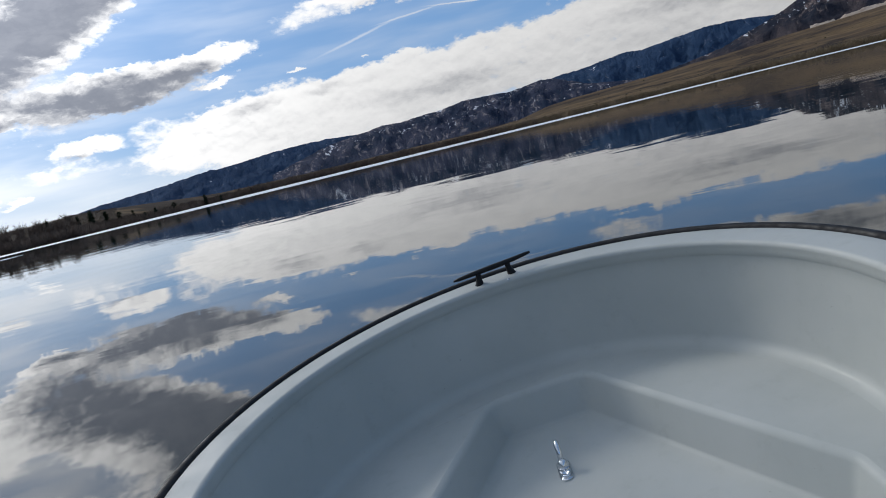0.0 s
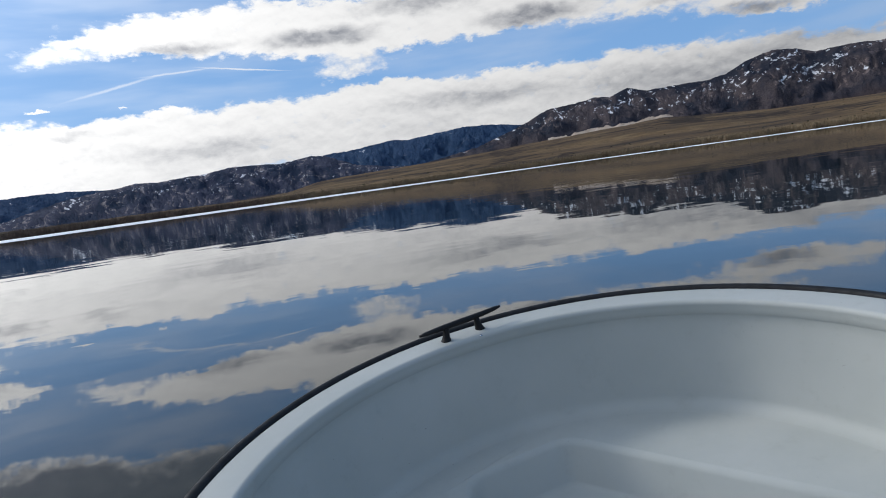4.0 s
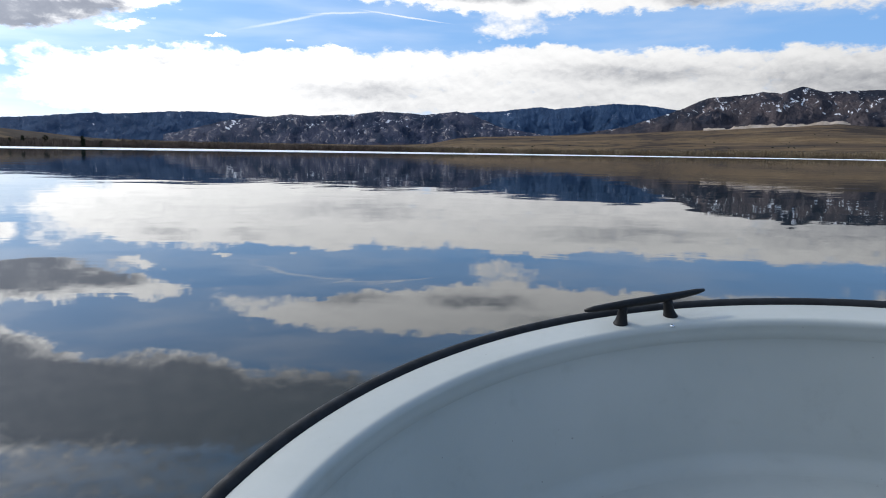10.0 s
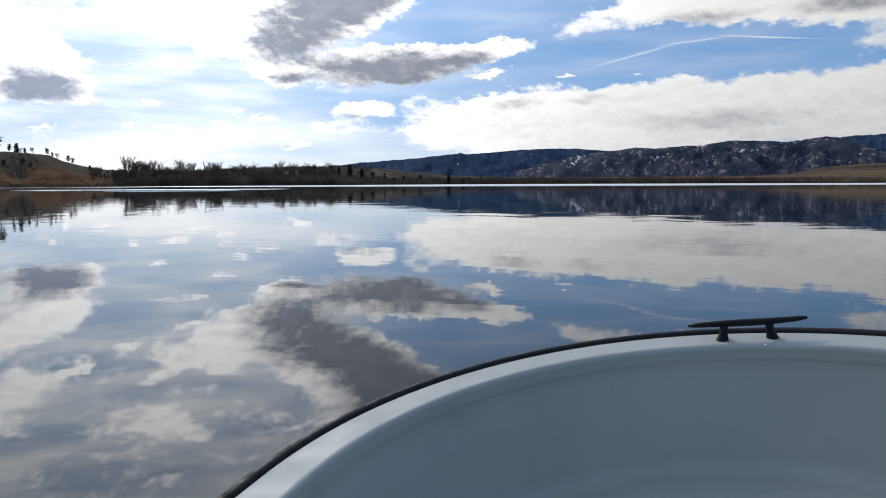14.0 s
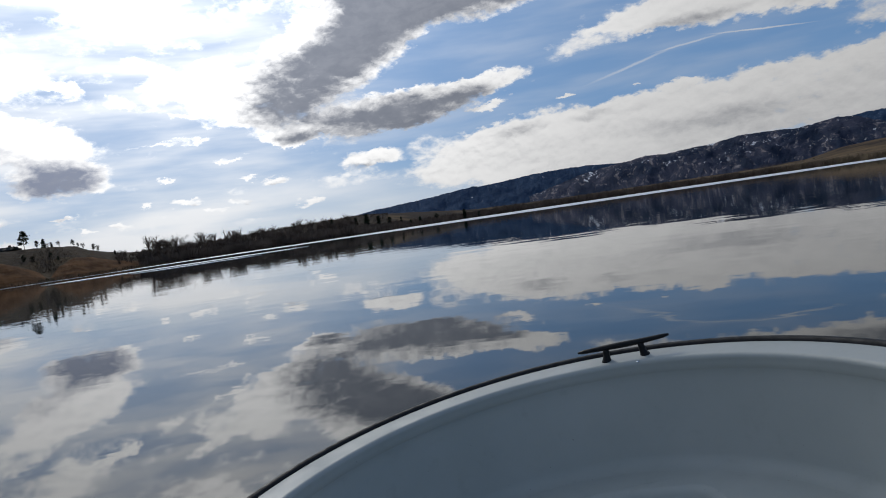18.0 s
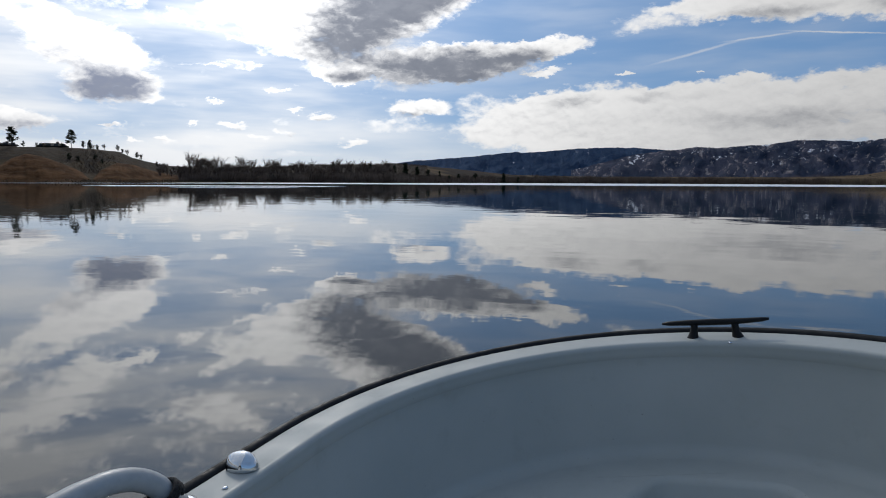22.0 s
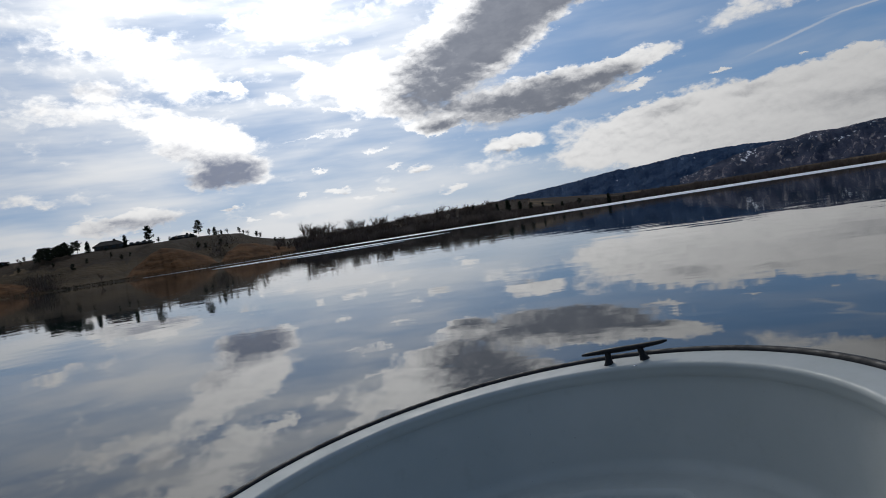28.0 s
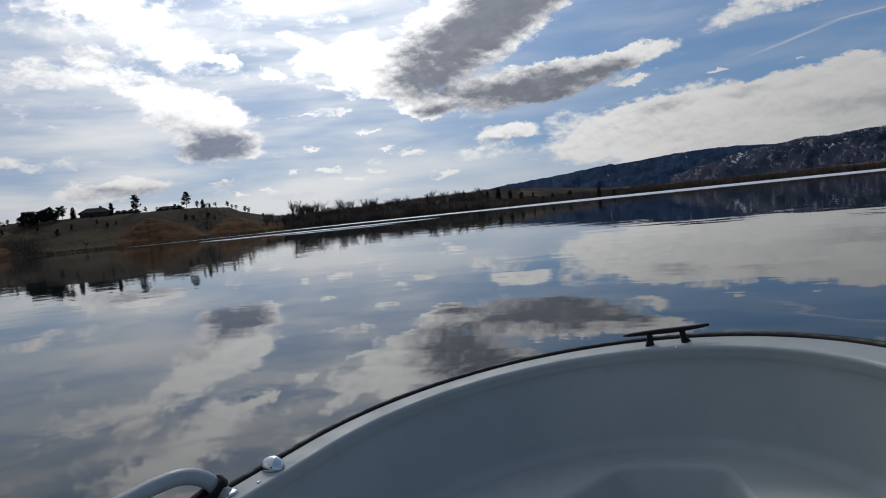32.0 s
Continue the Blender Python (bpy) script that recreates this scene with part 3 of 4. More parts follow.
# the lake: a disc of still water
rings = [0.0] + list(np.geomspace(6, 880, 26))
wv, wf = [(0, 0, 0)], []
for r in rings[1:]:
    wv += [(r * math.sin(k * math.tau / 96), r * math.cos(k * math.tau / 96), 0) for k in range(96)]
for k in range(96):
    wf.append((0, 1 + (k + 1) % 96, 1 + k))
for i in range(len(rings) - 2):
    for k in range(96):
        p, q = 1 + i * 96 + k, 1 + i * 96 + (k + 1) % 96
        wf.append((p, q, q + 96, p + 96))
lake = tagged(new("water", mesh_of("water", wv, wf, "water")), "calm dark lake water mirroring the clouds", "water", kind="structure")
lake_bed = new("lake_bed", mesh_of("lake_bed", [(-240, -240, -2.2), (240, -240, -2.2), (240, 240, -2.2), (-240, 240, -2.2)], [(0, 1, 2, 3)], "bank"))
tagged(lake_bed, "muddy brown bed under the lake", "ground", kind="structure")


def ice_sheet(a0, a1, near, far, wobble, seed, label):
    """A sheet of ice floating at the shore, with a broken edge; also builds the pale streaks farther out."""
    A = np.arange(a0, a1, 0.12)
    n0 = along(near, A) * (1 + wobble * fbm(A * 1.7, A * 0, 5, seed))
    f0 = along(far, A) * (1 + wobble * fbm(A * 1.3, A * 0 + 9, 4, seed + 3))
    ends = np.clip(np.minimum(A - a0, a1 - A) / 2.0, 0, 1)
    n0 = f0 + (n0 - f0) * ends
    V, F = [], []
    for z in (0.045, -0.03):
        for a, d in list(zip(A, n0)) + list(zip(A, f0)):
            V.append((*polar(a, d), z))
    k = len(A)
    for i in range(k - 1):
        F += [(i, i + 1, k + i + 1, k + i), (2 * k + i + 1, 2 * k + i, i, i + 1), (k + i, k + i + 1, 3 * k + i + 1, 3 * k + i)]
    return tagged(new("ice_sheet", mesh_of("ice_sheet", V, F, "ice")), label, "ice", kind="structure")


ice_sheet(-61, 60, ((-61, 212), (-54, 218), (-45, 232), (-35, 218), (-25, 200), (-15, 200), (-5, 215), (5, 245), (15, 290), (30, 350), (60, 380)),
          ((-61, 217), (-52, 228), (-46, 296)) + tuple((a, d + 4) for a, d in SHORE if a > -46), 0.02, 21, "long white shelf of snowy ice along the far shore")
# two thin pale streaks on the open water, built as flat sheets
ice_sheet(-56, -36, ((-56, 112), (-36, 108)), ((-56, 126), (-36, 122)), 0.012, 31, "thin pale streak on the dark water")
ice_sheet(-50, -40, ((-50, 90), (-40, 88)), ((-50, 95), (-40, 93)), 0.012, 37, "thin pale streak on the dark water")


def mountain(name, label, rows, foot, crest, mat, seed, rough, step=0.085):
    """A range with spurs and gullies running down its slope."""
    a0, a1 = rows[0][0], rows[-1][0]
    A1 = np.arange(a0, a1 + step, step)
    U1 = np.concatenate([np.linspace(0, 1, 54), [1.06, 1.25]])
    A, U = np.meshgrid(A1, U1, indexing="ij")
    e = along(rows, A1) + 0.045 * fbm(A1 * 2.6, A1 * 0, 3, seed) + 0.03 * fbm(A1 * 11, A1 * 0 + 4, 3, seed + 2)
    top = (crest * np.tan(np.radians(np.maximum(e, 0.05))) + 0.8)[:, None]
    D = foot + (crest - foot) * U
    L = np.radians(A) * crest
    spur = fbm(L / 330 + 0.35 * fbm(L / 500, U * 2, 3, seed + 8), U * 0.9, 4, seed + 5, True)
    knob = fbm(L / 85, U * 6, 5, seed + 6)
    keep = np.sin(np.pi * np.clip(U, 0, 1)) ** 0.7
    rise = np.clip(U, 0, 1) ** 1.15
    lift = np.clip(rise + rough * (0.75 * spur + 0.5 * knob) * keep, 0.02 * U, 0.25 + 0.745 * np.clip(U, 0, 1))
    Z = top * lift * np.where(U > 1, 1 - (U - 1) * 2.5, 1)
    Z = np.where(U < 0.001, -2, Z)
    me = grid_mesh(name, A, D, Z, mat)
    uv = me.uv_layers.new(name="slope")
    flat_uv = np.stack([L, Z * 1.3 + 0.10 * (D - foot)], -1).reshape(-1, 2)
    at = np.zeros(len(me.loops), dtype=np.int32)
    me.loops.foreach_get("vertex_index", at)
    uv.data.foreach_set("uv", flat_uv[at].ravel())
    return tagged(new(name, me), label, "mountain", kind="structure")


mountain("mountain_range_1", "far forested mountain range with faint snow, painted blue with haze",
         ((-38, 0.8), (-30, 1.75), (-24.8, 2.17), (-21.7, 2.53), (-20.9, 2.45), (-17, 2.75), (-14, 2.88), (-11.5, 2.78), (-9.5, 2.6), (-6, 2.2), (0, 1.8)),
         3900, 4600, "mountain_far_haze", 3, 0.26)
mountain("mountain_range_2", "far mountain with snow streaked cliffs, painted blue with haze",
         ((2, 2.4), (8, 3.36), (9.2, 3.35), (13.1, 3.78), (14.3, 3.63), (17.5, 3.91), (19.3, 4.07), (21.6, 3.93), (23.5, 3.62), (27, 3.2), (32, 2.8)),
         3700, 4500, "mountain_far_haze", 9, 0.32)
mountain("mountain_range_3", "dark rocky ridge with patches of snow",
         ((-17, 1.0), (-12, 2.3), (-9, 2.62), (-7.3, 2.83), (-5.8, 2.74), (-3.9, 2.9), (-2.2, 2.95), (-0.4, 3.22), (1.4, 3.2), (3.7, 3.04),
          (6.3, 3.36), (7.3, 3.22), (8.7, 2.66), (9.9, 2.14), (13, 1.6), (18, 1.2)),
         2400, 3500, "mountain_cliff_haze", 15, 0.36)
mountain("mountain_range_4", "brown scrub covered mountain with snow on its peaks",
         ((14, 1.3), (20, 2.2), (23.4, 3.3), (24.3, 3.65), (26.2, 4.45), (28.7, 4.65), (30.1, 4.86), (31.2, 4.7), (32.65, 5.2), (34.2, 4.72),
          (36.1, 4.8), (38.7, 4.75), (40, 5.0), (41.3, 5.65), (43.2, 6.1), (44.9, 5.9), (46, 5.45), (48.3, 5.55), (50, 5.4), (54, 5.6), (60, 5.0), (75, 3)),
         2150, 3300, "mountain_near", 27, 0.32)


def sheet_on_ground(name, label, a0, a1, d_of, depth, lift, mat, category, step=0.15):
    A1 = np.arange(a0, a1, step)
    U1 = np.linspace(0, 1, 14)
    A, U = np.meshgrid(A1, U1, indexing="ij")
    D = d_of(A1)[:, None] + depth(A1)[:, None] * U
    Z = ground_height(A, D) + lift * np.sin(np.pi * U) * (0.5 + fbm(A * 2.2, U * 3, 4, 3))
    return tagged(new(name, grid_mesh(name, A, D, Z - 0.05 * (1 - np.sin(np.pi * U)), mat)), label, category, kind="structure")


def shore_at(a):
    return along(SHORE, a) * (1 + 0.025 * fbm(a * 0.5, a * 0 + 3, 4, 5))


sheet_on_ground("hill_turf", "tan winter grass over the slope below the houses", -82, -51, lambda a: shore_at(a) - 0.5, lambda a: 46 + 0 * a, 0.25, "turf", "grass", 0.2)
sheet_on_ground("hill_litter", "dark brown needle litter under the trees on the hill", -82, -47, lambda a: shore_at(a) + 38 + 8 * fbm(a * 0.7, a * 0, 3, 4), lambda a: 62 + 0 * a, 0.3, "litter", "ground cover", 0.2)
sheet_on_ground("wood_litter", "dark brown leaf litter under the shore thicket", -53, -29, lambda a: shore_at(a) - 0.5, lambda a: (along(CREST_AT, a) - along(SHORE, a)) * 0.93, 0.5, "litter", "ground cover", 0.2)


def spur(name, label, rows, run, mat, seed):
    """A bare spur of earth that stands out of the hill: rows give the height of its brow along the shore, as bearing and elevation."""
    A1 = np.arange(rows[0][0], rows[-1][0] + 0.05, 0.07)
    U1 = np.linspace(0, 1.9, 40)
    A, U = np.meshgrid(A1, U1, indexing="ij")
    front = shore_at(A1)[:, None] - 2.0
    D = front + run * U
    brow = (np.tan(np.radians(along(rows, A1))) * (front[:, 0] + run) + 0.9)[:, None]
    up = np.clip(U, 0, 1)
    Z = brow * (up * up * (3 - 2 * up)) ** 0.75 - np.clip(U - 1, 0, 1) * 0.10 * brow
    L = np.radians(A) * 280
    gully = fbm(L / 5.0 + 0.25 * U, U * 1.6, 4, seed, True) * 0.5 + fbm(L / 1.6, U * 5, 4, seed + 4) * 0.25
    Z = Z + gully * 1.1 * np.sin(np.pi * np.clip(U, 0, 1)) * np.clip(brow / 5, 0.1, 1) - 0.25 * (U < 0.01)
    return tagged(new(name, grid_mesh(name, A, D, Z, mat)), label, "bank", kind="structure")


spur("earth_bank", "steep bare bank of orange eroded earth above the water", ((-62.4, 0.1), (-61.3, 0.75), (-60.2, 1.5), (-59.3, 1.85), (-58.4, 1.7), (-57.2, 1.25), (-56.0, 0.7), (-54.9, 0.1)), 30, "bank", 3)
spur("earth_bank_2", "lower hump of bare orange earth at the water", ((-55.6, 0.1), (-54.6, 0.7), (-53.4, 1.3), (-52.2, 1.15), (-50.8, 0.7), (-49.0, 0.35), (-47.8, 0.05)), 34, "bank", 5)
spur("earth_bank_3", "low brown hump of bare earth at the water", ((-82, 0.4), (-76, 1.6), (-72.6, 1.5), (-70.5, 1.0), (-68.6, 0.55), (-66.8, 0.05)), 32, "bank", 8)
sheet_on_ground("road_cut", "pale scar of bare rock along the foothill", 26.0, 36.0, lambda a: 1690 + 7 * (a - 26),
                lambda a: 26 + 40 * np.clip(0.5 + 0.9 * fbm(a * 1.3, a * 0, 4, 8), 0, 1), 8, "pale_cut", "rock", 0.1)

# ---------- trees, brush, houses ----------
def part(name, bm, mat, parent, label=""):
    """Links a bmesh as one mesh object under a thing or under a part."""
    me = bpy.data.meshes.new(name)
    bm.to_mesh(me)
    bm.free()
    me.materials.append(MATS[mat])
    ob = new(name, me)
    ob.parent = parent
    return tagged(ob, label)


def part_of(name, verts, faces, mat, parent, label="", smooth=False):
    ob = new(name, mesh_of(name, verts, faces, mat, smooth))
    ob.parent = parent
    return tagged(ob, label)


def stick(V, F, a, b, ra, rb, sides=4):
    a, b = Vector(a), Vector(b)
    q = (b - a).to_track_quat("Z", "Y")
    i = len(V)
    for c, r in ((a, ra), (b, rb)):
        for k in range(sides):
            t = math.tau * k / sides
            V.append(c + q @ Vector((r * math.cos(t), r * math.sin(t), 0)))
    for k in range(sides):
        F.append((i + k, i + (k + 1) % sides, i + sides + (k + 1) % sides, i + sides + k))


def clump(V, F, c, r, count, rnd, flatness=0.6):
    """A clump of needle or leaf blades round c."""
    for _ in range(count):
        d = Vector((rnd.gauss(0, 1), rnd.gauss(0, 1), rnd.gauss(0, flatness)))
        p = Vector(c) + d * r * 0.45
        s = r * rnd.uniform(0.25, 0.5)
        u = Vector((rnd.gauss(0, 1), rnd.gauss(0, 1), rnd.gauss(0, 0.7))).normalized() * s
        v = Vector((rnd.gauss(0, 1), rnd.gauss(0, 1), rnd.gauss(0, 0.7))).normalized() * s
        i = len(V)
        V += [p - u, p + v, p + u * 0.9, p - v * 0.8]
        F.append((i, i + 1, i + 2, i + 3))


def conifer(kind, height, seed, at, label, group):
    rnd = random.Random(seed)
    root = new("conifer" if kind == "spire" else "pine_tree")
    V, F = [], []
    top = (rnd.uniform(-.2, .2), rnd.uniform(-.2, .2), height * 0.97)
    stick(V, F, (0, 0, -0.5), (top[0] * .5, top[1] * .5, height * .5), height * 0.022, height * 0.014, 6)
    stick(V, F, (top[0] * .5, top[1] * .5, height * .5), top, height * 0.014, 0.03, 6)
    C, G = [], []
    if kind == "spire":
        for k in range(52):
            u = rnd.random()
            z, r = height * (0.05 + 0.93 * u), height * 0.17 * (1 - u) ** 0.7 + 0.12
            t, q = rnd.uniform(0, math.tau), rnd.uniform(0.4, 1.05)
            tip = Vector((r * q * math.cos(t), r * q * math.sin(t), z - r * 0.2))
            stick(V, F, (0, 0, z), tip, height * 0.006, 0.02, 3)
            clump(C, G, tip, height * rnd.uniform(0.08, 0.14), 24, rnd)
        for k in range(8):
            clump(C, G, (0, 0, height * (0.15 + 0.8 * k / 7)), height * 0.10 * (1.2 - k / 9), 20, rnd)
    else:
        lean = rnd.uniform(0, math.tau)                      # the crown grows fuller on one side, in separate pads
        for k in range(25):
            u = (k + rnd.random()) / 25
            z = height * (0.30 + 0.66 * u)
            t = rnd.uniform(0, math.tau)
            r = height * (0.07 + 0.19 * math.sin(math.pi * min(1.0, 0.20 + 0.76 * u))) * (1 + 0.3 * math.cos(t - lean)) * rnd.uniform(0.55, 1.1)
            tip = Vector((r * math.cos(t), r * math.sin(t), z + r * rnd.uniform(0.05, 0.4)))
            stick(V, F, (0, 0, z - r * 0.15), tip, height * 0.008, 0.025, 3)
            for q in (0.35, 0.65, 0.95):
                side = Vector((rnd.gauss(0, 1), rnd.gauss(0, 1), rnd.gauss(0, 0.3))) * height * 0.03
                clump(C, G, Vector((0, 0, z)).lerp(tip, q) + side, height * rnd.uniform(0.06, 0.10), 15, rnd, 0.55)
        clump(C, G, top, height * 0.08, 22, rnd)
    part_of("trunk", V, F, "bark", root)
    part_of("crown", C, G, "needles", root, "ragged dark green needles")
    root.matrix_world = at
    return tagged(root, label, "tree", group)


def bare_tree(height, seed, at, label, group):
    rnd = random.Random(seed)
    root = new("bare_tree")
    V, F, C, G = [], [], [], []

    def grow(p, d, length, r, level):
        q = p + d * length
        r = max(r, 0.03)
        stick(V if level < 2 else C, F if level < 2 else G, p, q, r, r * 0.75, 5 if level < 2 else 3)
        if level == 5:
            return
        for _ in range(3 if level < 4 else 2):
            nd = (d + Vector((rnd.gauss(0, .42), rnd.gauss(0, .42), rnd.uniform(0, .35)))).normalized()
            grow(p + d * length * rnd.uniform(0.55, 1.0), nd, length * rnd.uniform(0.6, 0.85), r * 0.58, level + 1)

    for k in range(rnd.choice((2, 3))):
        grow(Vector((rnd.uniform(-.4, .4), rnd.uniform(-.4, .4), -.4)), Vector((rnd.gauss(0, .16), rnd.gauss(0, .16), 1)).normalized(), height * 0.29, height * 0.022, 1)
    part_of("trunk", V, F, "bark", root)
    part_of("crown", C, G, "twigs", root, "leafless brown twigs")
    root.matrix_world = at
    return tagged(root, label, "tree", group)


def place(a, d, spin=0.0, sink=0.15, scale=1.0):
    x, y = polar(a, d)
    return Matrix.Translation((x, y, float(ground_height(a, d)) - sink)) @ Matrix.Rotation(spin, 4, "Z") @ Matrix.Scale(scale, 4)


def on_slope(a, e, spin=0.0, sink=0.15):
    """The spot on the hill's near side that is seen at elevation e, in degrees, from the boat."""
    for d in np.arange(float(shore_at(np.array([a]))[0]) + 2, 338, 1.0):
        if math.degrees(math.atan2(float(ground_height(a, d)) - 0.9, d)) >= e:
            break
    return place(a, float(d), spin, sink)


HILL = "trees on the hill beside the houses"
PINE, SLIM = "dark green pine with a ragged open crown on the hill", "slender dark conifer on the hill"
for a, d, h, kind, s in ((-60.1, 326, 8.6, "round", 2), (-56.4, 328, 8.2, "round", 5), (-65.1, 330, 6.2, "round", 8), (-64.4, 330, 5.4, "spire", 9), (-61.8, 332, 5.6, "spire", 3),
                         (-59.4, 328, 3.0, "round", 10), (-55.6, 330, 3.6, "round", 11), (-55.2, 332, 4.2, "spire", 12), (-54.7, 334, 2.6, "spire", 13), (-53.3, 332, 3.4, "round", 15), (-53.0, 334, 2.4, "round", 16),
                         (-52.0, 332, 3.4, "round", 17), (-51.7, 334, 2.2, "round", 20), (-50.6, 334, 2.4, "spire", 21), (-57.0, 328, 2.6, "round", 22), (-58.6, 326, 2.4, "round", 23), (-63.2, 322, 2.4, "round", 24)):
    conifer(kind, h, s, place(a, d, sink=0.3), PINE if kind == "round" else SLIM, HILL)
for k in range(26):
    a = -67.9 + 2.6 * (k + rng.random()) / 26
    conifer(rng.choice(("round", "round", "spire")), rng.uniform(4.2, 6.4), 300 + k, place(a, rng.uniform(320, 338), sink=0.5), "dark green pine in the grove on the hill", HILL)
for k in range(22):
    a = -80.0 + 12.0 * (k + rng.random()) / 22
    conifer("round", rng.uniform(2.0, 3.6) * (1.5 if a < -74 else 1.0), 430 + k, place(a, rng.uniform(326, 338), sink=0.6), "small dark juniper beside the houses", HILL)
for a, e, h, s in ((-65.6, 1.15, 3.6, 41), (-64.6, 1.5, 2.9, 42), (-62.9, 1.75, 2.6, 43), (-62.2, 1.45, 2.7, 44), (-61.6, 1.6, 2.2, 45), (-66.8, 1.6, 2.4, 46), (-69.0, 1.5, 2.8, 47), (-70.6, 1.7, 2.2, 48), (-56.6, 1.5, 3.4, 49), (-56.0, 1.35, 3.0, 50), (-54.9, 1.5, 3.0, 51), (-54.4, 1.2, 2.4, 52)):
    conifer("round", h, s, on_slope(a, e, sink=h * 0.33), "low rounded juniper on the grassy slope", "junipers on the slope")
for a, d, h, s in ((-30.9, 500, 10.0, 61), (-29.9, 505, 8.0, 62), (-29.0, 510, 7.2, 63), (-28.0, 520, 7.0, 64), (-26.4, 540, 6.4, 65), (-25.0, 560, 7.6, 66), (-31.8, 500, 6.4, 67), (-22.6, 590, 8.6, 68), (-21.4, 600, 6.2, 69), (-36.9, 560, 5.4, 70), (-33.8, 540, 5.6, 71), (-27.2, 515, 5.0, 72)):
    conifer("spire" if s % 3 else "round", h, s, place(a, d), "dark conifer on the tan slope behind the shore", "conifers on the low slope")
WILLOW, SHORE_TREES = "leafless cottonwood with a crown of fine twigs on the lake shore", "bare trees along the shore"
bare = [bare_tree(h, s, place(a, d), WILLOW, SHORE_TREES) for a, d, h, s in
        ((-46.7, 345, 12.4, 81), (-42.6, 352, 12.4, 82), (-32.8, 398, 14.0, 83), (-34.0, 396, 12.8, 84), (-38.8, 376, 11.8, 85), (-54.2, 328, 4.6, 86), (-63.9, 268, 4.6, 87))]
for k in range(96):
    a = -50.6 + 18.8 * (k + rng.random()) / 96
    size = rng.uniform(0.75, 1.25) * (0.55 if a < -48.5 else 1.0)
    copy_thing(bare[k % 5], place(a, float(along(SHORE, a)) + rng.uniform(8, 130 if a > -45 else 40), rng.uniform(0, 6.28), 0.2, size))
for a, d, size in ((-52.7, 326, 0.95), (-51.8, 330, 1.0), (-58.2, 330, 0.8), (-50.4, 328, 0.9), (-49.4, 330, 0.9), (-54.9, 334, 0.8), (-70.6, 338, 0.8), (-71.6, 338, 0.7), (-68.9, 338, 0.7)):
    copy_thing(bare[5], place(a, d, rng.uniform(0, 6.28), 0.2, size))


def brush(name, label, a0, a1, n, near, depth, height, mat, seed, width):
    """A thicket: thousands of thin bare stems."""
    g = np.random.default_rng(seed)
    A = g.uniform(a0, a1, n)
    D = along(SHORE, A) * (1 + 0.025 * fbm(A * 0.5, A * 0 + 3, 4, 5)) + near + depth * g.random(n) ** 1.4
    H = along(height, A) * g.uniform(0.45, 1.0, n) * (1 + 0.45 * fbm(A * 2.5, D / 30, 4, seed))
    Z = ground_height(A, D) - 0.2
    X, Y = polar(A, D)
    T = g.uniform(0, math.tau, n)
    Wd = width * g.uniform(0.6, 1.5, n)
    L = g.normal(0, 0.22, (n, 2)) * H[:, None]
    V = np.zeros((n, 4, 3))
    V[:, 0] = np.stack([X - Wd * np.cos(T), Y - Wd * np.sin(T), Z], -1)
    V[:, 1] = np.stack([X + Wd * np.cos(T), Y + Wd * np.sin(T), Z], -1)
    V[:, 2] = np.stack([X + L[:, 0] + Wd * 0.35, Y + L[:, 1], Z + H], -1)
    V[:, 3] = np.stack([X + L[:, 0] * 0.8 - Wd * 0.8, Y + L[:, 1], Z + H * 0.72], -1)
    F = np.arange(n * 4).reshape(n, 4)
    return tagged(new(name, mesh_of(name, V.reshape(-1, 3).tolist(), F.tolist(), mat)), label, "brush", kind="stuff")


brush("shore_thicket", "dense leafless brown brush along the shore", -49, -30, 46000, 2, 60, ((-49, 2.6), (-46.5, 4.6), (-36, 5.0), (-32, 5.8), (-30, 4.0)), "twigs", 3, 0.06)
brush("shore_thicket", "bare brown scrub on the wooded rise", -47, -29, 16000, 60, 240, ((-47, 1.6), (-36, 2.2), (-29, 1.8)), "twigs", 14, 0.12)
brush("shore_thicket", "low brown brush along the shore", -31, -18, 14000, 2, 70, ((-31, 4.0), (-24, 4.6), (-18, 6.2)), "twigs", 4, 0.14)
brush("shore_thicket", "long belt of bare tan brush behind the ice", -20, 6, 24000, 3, 120, ((-20, 6.2), (-10, 7.2), (0, 6.6), (6, 5.4)), "twigs", 5, 0.2)
brush("reed_belt", "belt of dry tan reeds and willow behind the ice", 2, 58, 26000, 2, 70, ((2, 6.0), (20, 6.6), (58, 6.0)), "tan_brush", 6, 0.2)
brush("hill_scrub", "scattered dry scrub on the hill by the houses", -76, -48, 2600, 16, 60, ((-76, 0.5), (-48, 0.6)), "twigs", 7, 0.2)
brush("bank_thicket", "dense dark brown brush in the hollow of the hill", -69.8, -66.0, 1800, 3, 30, ((-69.8, 0.6), (-68, 2.4), (-66.0, 0.5)), "twigs", 21, 0.10)
brush("gully_brush", "dark leafless brush in the gully between the banks", -57.2, -53.0, 1300, 20, 44, ((-57.2, 0.5), (-55, 1.7), (-53.0, 0.5)), "twigs", 22, 0.10)
brush("foothill_scrub", "dark sagebrush scattered over the foothill grass", 3, 60, 260, 250, 1050, ((3, 1.4), (60, 1.8)), "needles", 9, 1.4)
brush("bank_reeds", "dry brown reeds at the foot of the bank", -76, -46, 3500, -1, 7, ((-76, 1.2), (-60, 1.0), (-46, 1.6)), "tan_brush", 8, 0.10)


